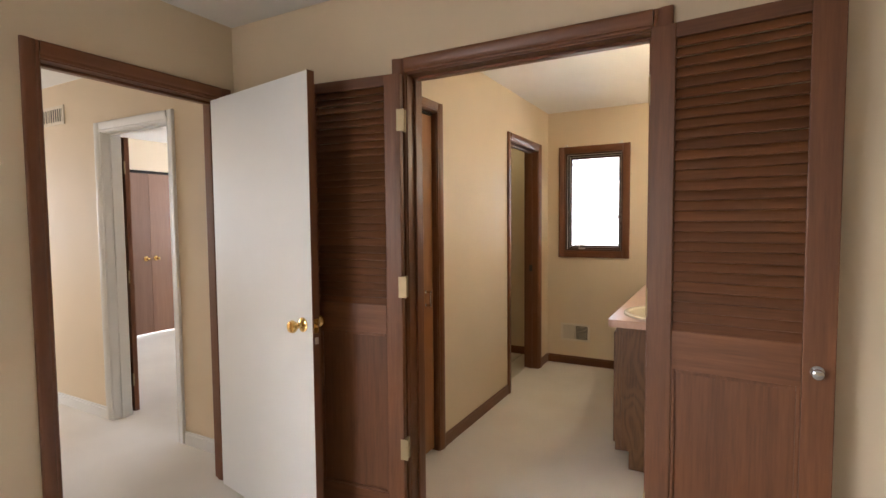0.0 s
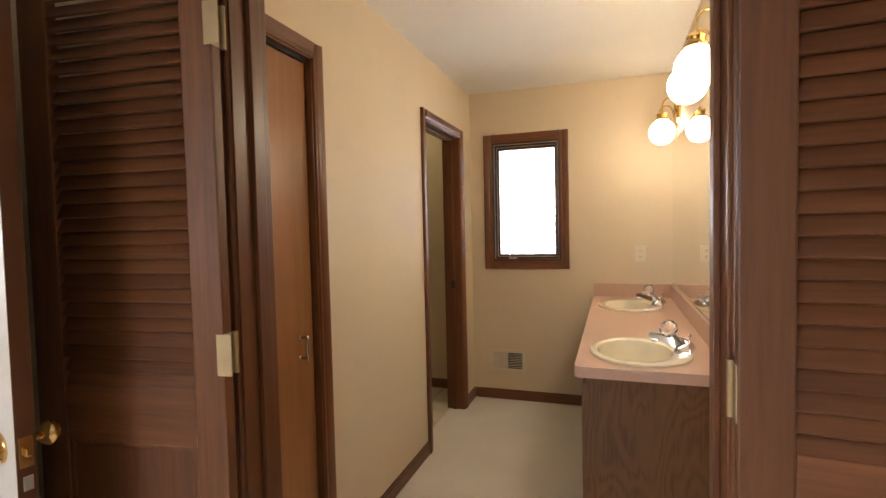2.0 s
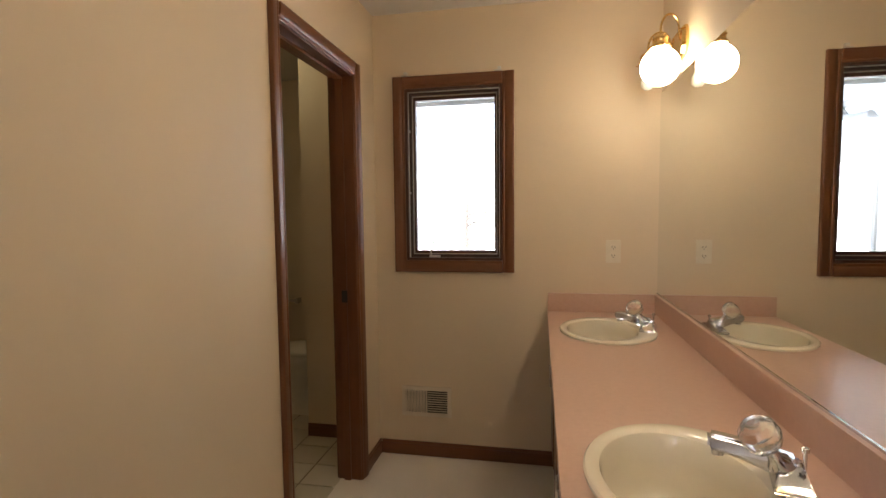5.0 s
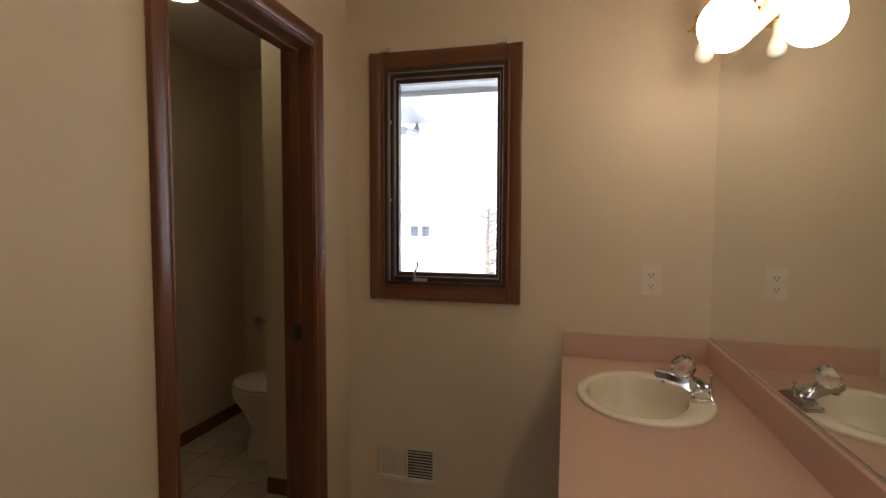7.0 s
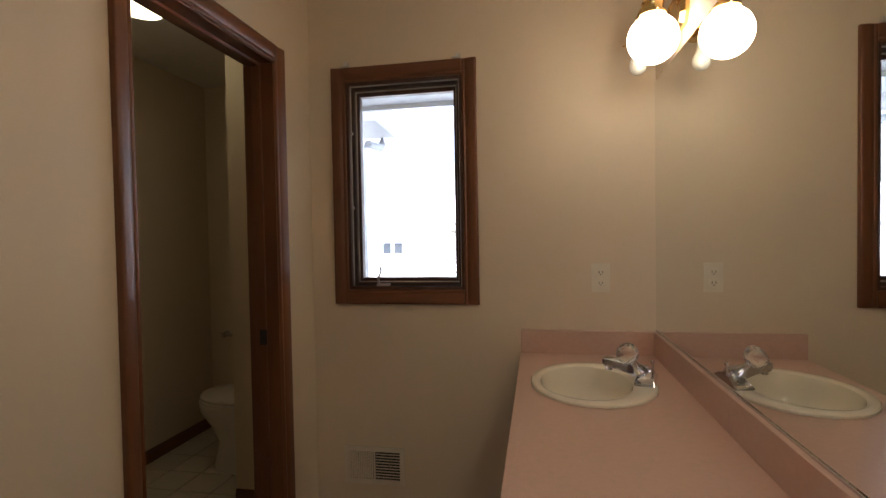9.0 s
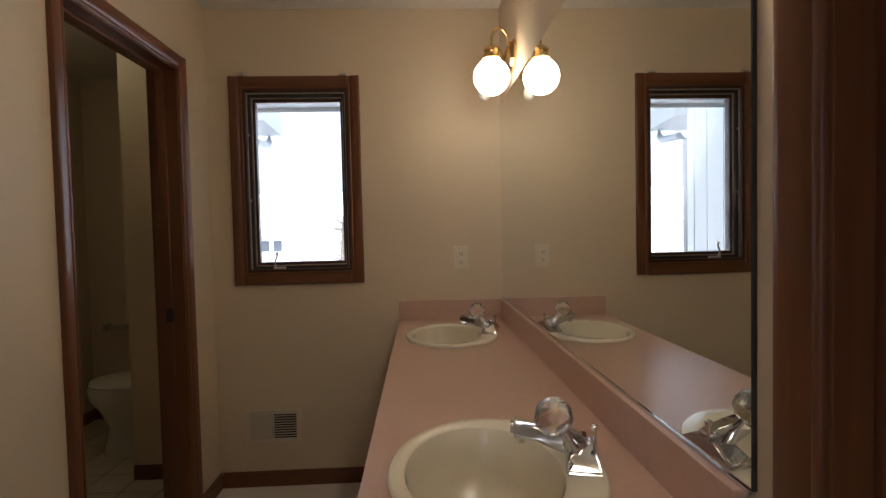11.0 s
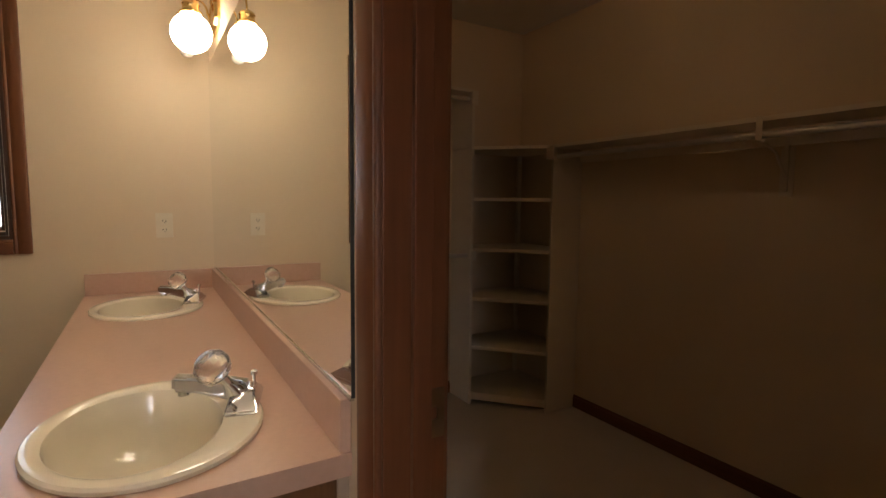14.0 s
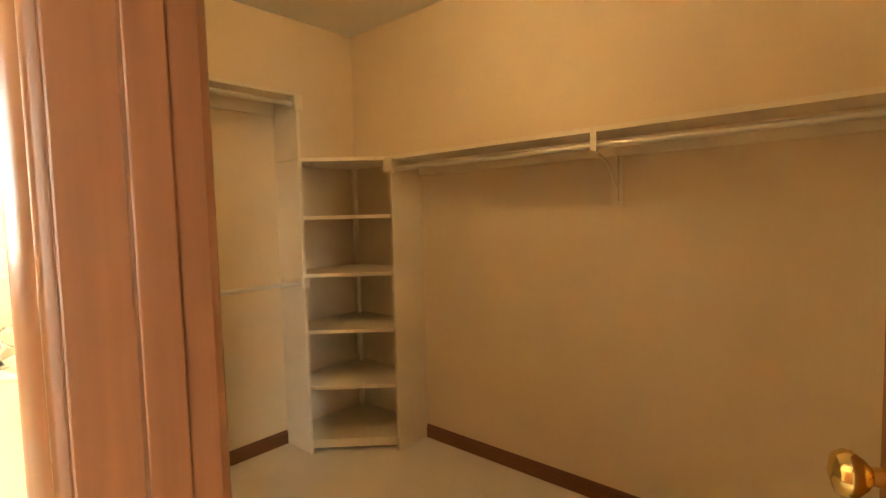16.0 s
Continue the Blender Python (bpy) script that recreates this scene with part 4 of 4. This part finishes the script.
def register(name, label, m, w, h, mat, vertical):
    t = thing(name, label, "vent", m)
    # Flat dark sheet on the wall, painted as the shade inside the duct.
    part("duct_shade", boxes((-w / 2 + 0.02, w / 2 - 0.02, -0.003, -0.0005, -h / 2 + 0.02, h / 2 - 0.02)), SLOT, t)
    part("frame", boxes((-w / 2, w / 2, -0.008, -0.0005, h / 2 - 0.022, h / 2), (-w / 2, w / 2, -0.008, -0.0005, -h / 2, -h / 2 + 0.022),
                        (-w / 2, -w / 2 + 0.022, -0.008, -0.0005, -h / 2 + 0.022, h / 2 - 0.022), (w / 2 - 0.022, w / 2, -0.008, -0.0005, -h / 2 + 0.022, h / 2 - 0.022), bev=0.001), mat, t)
    part("divider", boxes((-0.004, 0.004, -0.0075, -0.003, -h / 2 + 0.022, h / 2 - 0.022)), mat, t)
    n, wide = (6, 0.006) if vertical == 2 else (13, 0.0033)
    for side in (-1, 1):
        c = side * (w / 4 - 0.008)
        half = w / 4 - 0.014
        if side == vertical or vertical == 2:
            for i in range(n):
                x = c - half + (i + 0.5) * 2 * half / n
                part("slat", boxes((x - wide, x + wide, -0.0065, -0.003, -h / 2 + 0.024, h / 2 - 0.024)), mat, t)
        else:
            for i in range(9):
                z = -h / 2 + 0.026 + (i + 0.5) * (h - 0.052) / 9
                part("slat", boxes((c - half, c + half, -0.0065, -0.003, z - 0.0018, z + 0.0018)), mat, t)
    return t


register("floor_register", "cream metal wall heating register near the baseboard", pose(-1.018, BY1, 0.308), 0.278, 0.168, VENTW, -1)
register("return_vent", "white metal air return grille high on wall", pose(-4.235, HN, 2.18), 0.44, 0.135, VENTW, 2)

# ---- toilet room ----
TB = (-1.563, 5.81)
toi = thing("toilet", "cream porcelain toilet with closed lid", "toilet", pose(TB[0], TB[1], 0, 0, 0, 180))
bm = bmesh.new()
rings = []
n = 28
for z, cx, rx, ry in ((0.0, 0.40, 0.21, 0.105), (0.03, 0.40, 0.21, 0.105), (0.16, 0.40, 0.175, 0.095), (0.26, 0.42, 0.20, 0.13), (0.34, 0.44, 0.235, 0.17), (0.385, 0.44, 0.24, 0.18), (0.40, 0.44, 0.238, 0.178)):
    rings.append([bm.verts.new((cx + rx * math.cos(a), ry * math.sin(a), z)) for a in (2 * math.pi * k / n for k in range(n))])
for a, b_ in zip(rings, rings[1:]):
    for k in range(n):
        bm.faces.new((a[k], a[(k + 1) % n], b_[(k + 1) % n], b_[k]))
bm.faces.new(rings[-1])
part("bowl", bm, PORCELAIN, toi, smooth=True)
bm = bmesh.new()
lathe(bm, [(0, 0.402), (0.236, 0.402), (0.24, 0.41), (0.236, 0.42), (0, 0.42)], (0.43, 0, 0), n=36, sy=0.77)
part("seat", bm, PORCELAIN, toi, smooth=True)
bm = bmesh.new()
lathe(bm, [(0, 0.4225), (0.234, 0.4225), (0.24, 0.43), (0.23, 0.442), (0.15, 0.452), (0, 0.456)], (0.43, 0, 0), n=36, sy=0.77)
part("lid", bm, PORCELAIN, toi, smooth=True)
part("tank", boxes((0.0, 0.19, -0.22, 0.22, 0.40, 0.74), bev=0.02), PORCELAIN, toi, smooth=True)
part("tank_lid", boxes((-0.005, 0.2, -0.23, 0.23, 0.7405, 0.77), bev=0.01), PORCELAIN, toi, smooth=True)
part("pedestal", boxes((0.05, 0.30, -0.10, 0.10, 0.0, 0.40), bev=0.03), PORCELAIN, toi, smooth=True)
tp = thing("toilet_paper_holder", "small metal toilet paper holder on the wall", "holder", pose(-2.383, TN, 0.662))
for s in (-1, 1):
    part("post", boxes((s * 0.075 - 0.012, s * 0.075 + 0.012, -0.07, -0.0005, -0.02, 0.02), bev=0.004), CHROME, tp)
bm = bmesh.new()
tube(bm, [(-0.063, -0.055, 0), (0.063, -0.055, 0)], 0.012)
part("roller", bm, CHROME, tp, smooth=True)
lamp = thing("ceiling_light", "small round brass-rimmed ceiling light, lit", "ceiling lamp", pose(-1.96, 5.10, H))
bm = bmesh.new()
lathe(bm, [(0, -0.0005), (0.13, -0.0005), (0.135, -0.02), (0.125, -0.035), (0, -0.035)])
part("rim", bm, BRASS, lamp, smooth=True)
bm = bmesh.new()
lathe(bm, [(0.118, -0.036), (0.112, -0.06), (0.085, -0.085), (0.04, -0.10), (0, -0.104)])
part("glass_dome", bm, DOME, lamp, smooth=True)

# ---- closet fittings ----
cl = thing("ceiling_light", "bare lit bulb in a white closet ceiling socket", "ceiling lamp", pose(1.1, 4.0, CH))
bm = bmesh.new()
lathe(bm, [(0, -0.0005), (0.06, -0.0005), (0.055, -0.02), (0.025, -0.035), (0.022, -0.05), (0, -0.05)])
part("socket", bm, BULB, cl, smooth=True)
bm = bmesh.new()
lathe(bm, [(0.014, -0.05), (0.018, -0.065), (0.03, -0.09), (0.034, -0.11), (0.029, -0.13), (0.016, -0.143), (0, -0.147)])
part("bulb", bm, CLOSET_BULB, cl, smooth=True)

S, D = 0.562, 0.23
tx, ty = CX1 - S, CY1 - 0.582
tw_ = thing("corner_shelf_unit", "tall cream painted corner shelf tower in closet", "shelving")
pt = 0.018
part("side_panel", boxes((tx, tx + pt, CY1 - D, CY1 - 0.001, 0.001, 1.592), bev=0.001), SHELF, tw_)
part("side_panel_extension", boxes((tx, tx + pt, CY1 - D, CY1 - 0.001, 1.596, 1.918), bev=0.001), SHELF, tw_)
part("side_panel", boxes((CX1 - D, CX1 - 0.001, ty, ty + pt, 0.001, 1.584), bev=0.001), SHELF, tw_)
part("corner_post", boxes((CX1 - 0.06, CX1 - 0.035, CY1 - 0.06, CY1 - 0.035, 0.08, 1.584)), SHELF, tw_)


def corner_shelf(z, th=0.019):
    bm = bmesh.new()
    pts = [(tx + pt, CY1 - 0.002), (tx + pt, CY1 - D + 0.002), (CX1 - D + 0.002, ty + pt), (CX1 - 0.002, ty + pt), (CX1 - 0.002, CY1 - 0.002)]
    lo = [bm.verts.new((*p, z - th)) for p in pts]
    hi = [bm.verts.new((*p, z)) for p in pts]
    bm.faces.new(hi)
    bm.faces.new(lo[::-1])
    for k in range(5):
        bm.faces.new((lo[k], lo[(k + 1) % 5], hi[(k + 1) % 5], hi[k]))
    return bm


for z in (0.075, 0.372, 0.680, 0.988, 1.297, 1.604):
    part("shelf", corner_shelf(z, 0.047 if z < 0.1 else 0.019), SHELF, tw_)
# Dark strip painted as the shade in the slot under the bottom shelf.
bm = bmesh.new()
q = [Vector((tx + pt, CY1 - D, 0)) + Vector((0.035, 0.035, 0)), Vector((CX1 - D, ty + pt, 0)) + Vector((0.035, 0.035, 0))]
vs = [bm.verts.new((*p.xy, z)) for z in (0.001, 0.027) for p in (q[0], q[1], q[1] + Vector((0.015, 0.015, 0)), q[0] + Vector((0.015, 0.015, 0)))]
bmesh.ops.convex_hull(bm, input=vs)
part("toe_gap_shade", bm, GAP_SHADE, tw_)

es = thing("wall_shelf", "long cream painted closet shelf on metal brackets", "shelf")
part("board", boxes((CX1 - D - 0.005, CX1 - 0.001, BY0 + 0.005, ty - 0.001, 1.585, 1.604), bev=0.001), SHELF, es)
part("cleat", boxes((CX1 - 0.02, CX1 - 0.001, BY0 + 0.005, ty - 0.001, 1.510, 1.5845), bev=0.001), SHELF, es)
ns = thing("wall_shelf", "high cream painted closet shelf over two rods", "shelf")
part("board", boxes((CX0 + 0.002, tx - 0.0005, CY1 - D - 0.005, CY1 - 0.001, 1.919, 1.937), bev=0.001), SHELF, ns)
part("cleat", boxes((CX0 + 0.002, tx - 0.0005, CY1 - 0.02, CY1 - 0.001, 1.848, 1.9185), bev=0.001), SHELF, ns)


def rod(label, p0, p1, along):
    t = thing("closet_rod", label, "closet rod", group="closet rods")
    bm = bmesh.new()
    tube(bm, [p0, p1], 0.0125, 16)
    part("bar", bm, STEEL, t, smooth=True)
    for p, s in ((p0, 1), (p1, -1)):
        d = (Vector(p1) - Vector(p0)).normalized() * s
        bm = bmesh.new()
        c = Vector(p)
        if along == "y":
            box(bm, c.x - 0.032, c.x + 0.032, *sorted((c.y, c.y + d.y * 0.012)), c.z - 0.028, c.z + 0.034, bev=0.004)
        else:
            box(bm, *sorted((c.x, c.x + d.x * 0.012)), c.y - 0.032, c.y + 0.032, c.z - 0.028, c.z + 0.034, bev=0.004)
        part("socket", bm, SHELF, t, "cream plastic rod socket")


rx = CX1 - D + 0.02
rod("long metal closet rod under the wall shelf", (rx, BY0 + 0.01, 1.536), (rx, ty - 0.002, 1.536), "y")
ry = CY1 - D + 0.02
rod("upper metal closet rod beneath the high shelf", (CX0 + 0.004, ry, 1.883), (tx - 0.002, ry, 1.883), "x")
rod("lower metal closet rod below the high shelf", (CX0 + 0.004, ry, 0.943), (tx - 0.002, ry, 0.943), "x")
# end blocks that stand proud of the tower's panels
solid("rod_block", boxes((tx - 0.012, tx + pt + 0.014, CY1 - D - 0.016, CY1 - D - 0.001, 1.845, 1.930), bev=0.006), SHELF, "cream rod end block on the tower", "bracket")
solid("rod_block", boxes((tx - 0.008, tx + pt + 0.016, CY1 - D - 0.016, CY1 - D - 0.001, 0.912, 0.974), bev=0.006), SHELF, "cream rod end block on the tower", "bracket")
solid("rod_block", boxes((CX1 - D - 0.016, CX1 - D - 0.001, ty - 0.014, ty + pt + 0.03, 1.519, 1.602), bev=0.006), SHELF, "cream rod end block on the tower", "bracket")

bk = thing("shelf_bracket", "cream painted metal shelf and rod bracket", "bracket", pose(CX1, 3.637, -0.026))
part("wall_plate", boxes((-0.007, -0.0005, -0.026, 0.026, 1.33, 1.53), bev=0.002), SHELF, bk)
part("wall_arm", boxes((-0.022, -0.0072, -0.009, 0.009, 1.35, 1.60), bev=0.003), SHELF, bk)
bm = bmesh.new()
tube(bm, [(-0.012, 0, 1.40), (-0.10, 0, 1.50), (-D + 0.035, 0, 1.535)], 0.006, 8)
part("brace", bm, SHELF, bk, smooth=True)
part("front_hook", boxes((-D - 0.008, -D - 0.0055, -0.012, 0.012, 1.54, 1.632), bev=0.001), SHELF, bk)
bm = bmesh.new()
tube(bm, [(-D + 0.02 + 0.021 * math.cos(a), 0, 1.562 + 0.021 * math.sin(a)) for a in (math.pi * (0.95 + k * 0.11) for k in range(11))], 0.005, 8)
part("rod_cradle", bm, SHELF, bk, smooth=True)

# ---- outdoors ----
setting("ground", boxes((-400, 400, 6.8, 800, -3.1, -3.0)), SNOW, "snow-covered ground falling away outside", "ground")
eave = thing("eave", "grey boarded soffit and fascia over the window", "eave")
eave["kind"] = "structure"
part("soffit", boxes((-1.45, 0.275, BY1 + 0.152, 5.95, 2.075, 2.09)), SOFFIT, eave)
part("fascia", boxes((-1.45, 3.0, 5.95, 5.97, 2.05, 2.25), bev=0.003), SOFFIT, eave)
EX = -1.475
bump_out = thing("siding_wall", "pale vertical siding of the jutting toilet room", "siding")
bump_out["kind"] = "structure"
for i in range(5):
    y0 = BY1 + 0.152 + i * 0.195
    part("board", boxes((EX, EX + 0.013, y0, y0 + 0.19, -3.0, 2.4), bev=0.003), SIDING, bump_out)
part("corner_board", boxes((EX, EX + 0.02, TN + 0.01, TN + 0.1, -3.0, 2.4), bev=0.003), SIDING, bump_out)
ev = thing("eave", "pale overhanging eave with gutter beyond the window", "eave")
ev["kind"] = "structure"
bm = bmesh.new()
vs = [bm.verts.new(p) for p in ((-3.0, TN + 0.1, 2.12), (-1.37, TN + 0.1, 2.12), (-1.37, 6.98, 2.10), (-3.0, 6.98, 2.10), (-3.0, TN + 0.1, 2.5), (-1.37, TN + 0.1, 2.5), (-1.37, 6.98, 2.24), (-3.0, 6.98, 2.24))]
bmesh.ops.convex_hull(bm, input=vs)
part("soffit", bm, SOFFIT, ev)
bm = bmesh.new()
tube(bm, [(-1.47, 6.95, 2.14), (-1.47, 6.95, 2.05), (-1.47, 6.90, 2.01), (-1.47, 6.62, 1.99), (-1.50, 6.57, 1.95), (-1.50, 6.57, -3.0)], 0.03, 8)
part("downspout", bm, SOFFIT, ev)

house = thing("house", "distant pale house with a snow-covered roof", "house")
HY, HZ = 36.0, 1.75
part("wall", boxes((-24, 6, HY, HY + 8, -3.0, HZ)), SNOW, house)
bm = bmesh.new()
vs = [bm.verts.new(p) for p in ((-24.6, HY - 0.6, HZ), (6.6, HY - 0.6, HZ), (6.6, HY + 8.6, HZ), (-24.6, HY + 8.6, HZ), (-24.6, HY + 4, HZ + 2.6), (6.6, HY + 4, HZ + 2.6), (-24.6, HY - 0.6, HZ - 0.15), (6.6, HY - 0.6, HZ - 0.15))]
bmesh.ops.convex_hull(bm, input=vs)
part("roof", bm, SNOW, house)
part("fascia", boxes((-24.6, 6.6, HY - 0.66, HY - 0.605, HZ - 0.2, HZ)), SOFFIT, house)
for x in (-10.35, -9.55, -2.0, -1.2):
    w_ = part("window", boxes((x - 0.36, x + 0.36, HY - 0.06, HY - 0.001, 0.15, 1.35), bev=0.01), SNOW, house)
    part("pane", boxes((x - 0.28, x + 0.28, HY - 0.075, HY - 0.061, 0.22, 0.95)), FAR_GLASS, w_)
    part("upper_pane", boxes((x - 0.28, x + 0.28, HY - 0.075, HY - 0.061, 1.0, 1.28)), SOFFIT, w_)


def tree(x, y, h, seed):
    rnd = random.Random(seed)
    t = thing("tree", "bare winter tree with thin drooping branches", "tree", pose(x, y, -3.0))
    bm = bmesh.new()
    tube(bm, [(0, 0, 0), (0.1, 0, h * 0.3), (0.0, 0.1, h * 0.65), (0.1, 0.1, h)], [0.2, 0.15, 0.09, 0.02], 8)
    tips = []
    for i in range(26):
        z = h * rnd.uniform(0.3, 0.95)
        a = rnd.uniform(0, 6.28)
        L = (h - z) * 0.5 + rnd.uniform(0.6, 1.4)
        p = [Vector((0.05, 0.05, z))]
        for k in range(1, 5):
            p.append(p[0] + Vector((math.cos(a) * L * k / 4, math.sin(a) * L * k / 4, L * (0.35 * k / 4 - 0.3 * (k / 4) ** 2) + rnd.uniform(-0.08, 0.08))))
        tube(bm, p, [0.05, 0.035, 0.025, 0.016, 0.006], 5)
        tips += p[2:]
    part("trunk", bm, BARK, t)
    bm = bmesh.new()
    for p in tips:
        for _ in range(45):
            q = p + Vector((rnd.gauss(0, 0.28), rnd.gauss(0, 0.28), rnd.gauss(-0.05, 0.18)))
            d = Vector((rnd.uniform(-1, 1), rnd.uniform(-1, 1), rnd.uniform(-0.6, 0.3))).normalized() * rnd.uniform(0.12, 0.3)
            o = Vector((rnd.uniform(-1, 1), rnd.uniform(-1, 1), 1)).normalized() * 0.02
            bm.faces.new([bm.verts.new(q), bm.verts.new(q + d * 0.5 + o), bm.verts.new(q + d), bm.verts.new(q + d * 0.5 - o)])
    part("crown", bm, TWIG, t)


tree(-3.55, 24.0, 5.3, 3)
tree(-12.5, 44.0, 7.6, 5)

# ---- tiles of the toilet room floor ----
bm = boxes((-0.096, 0.096, -0.096, 0.096, -0.006, 0.0), bev=0.0025)
tile = finish(bm, "tile", TILE)
for i in range(6):
    for j in range(13):
        o = new("tile", tile)
        o.parent = toilet_floor
        o.location = (TW + 0.1 + i * 0.2, 3.9 + 0.1 + j * 0.2, random.uniform(0.0, 0.0008))
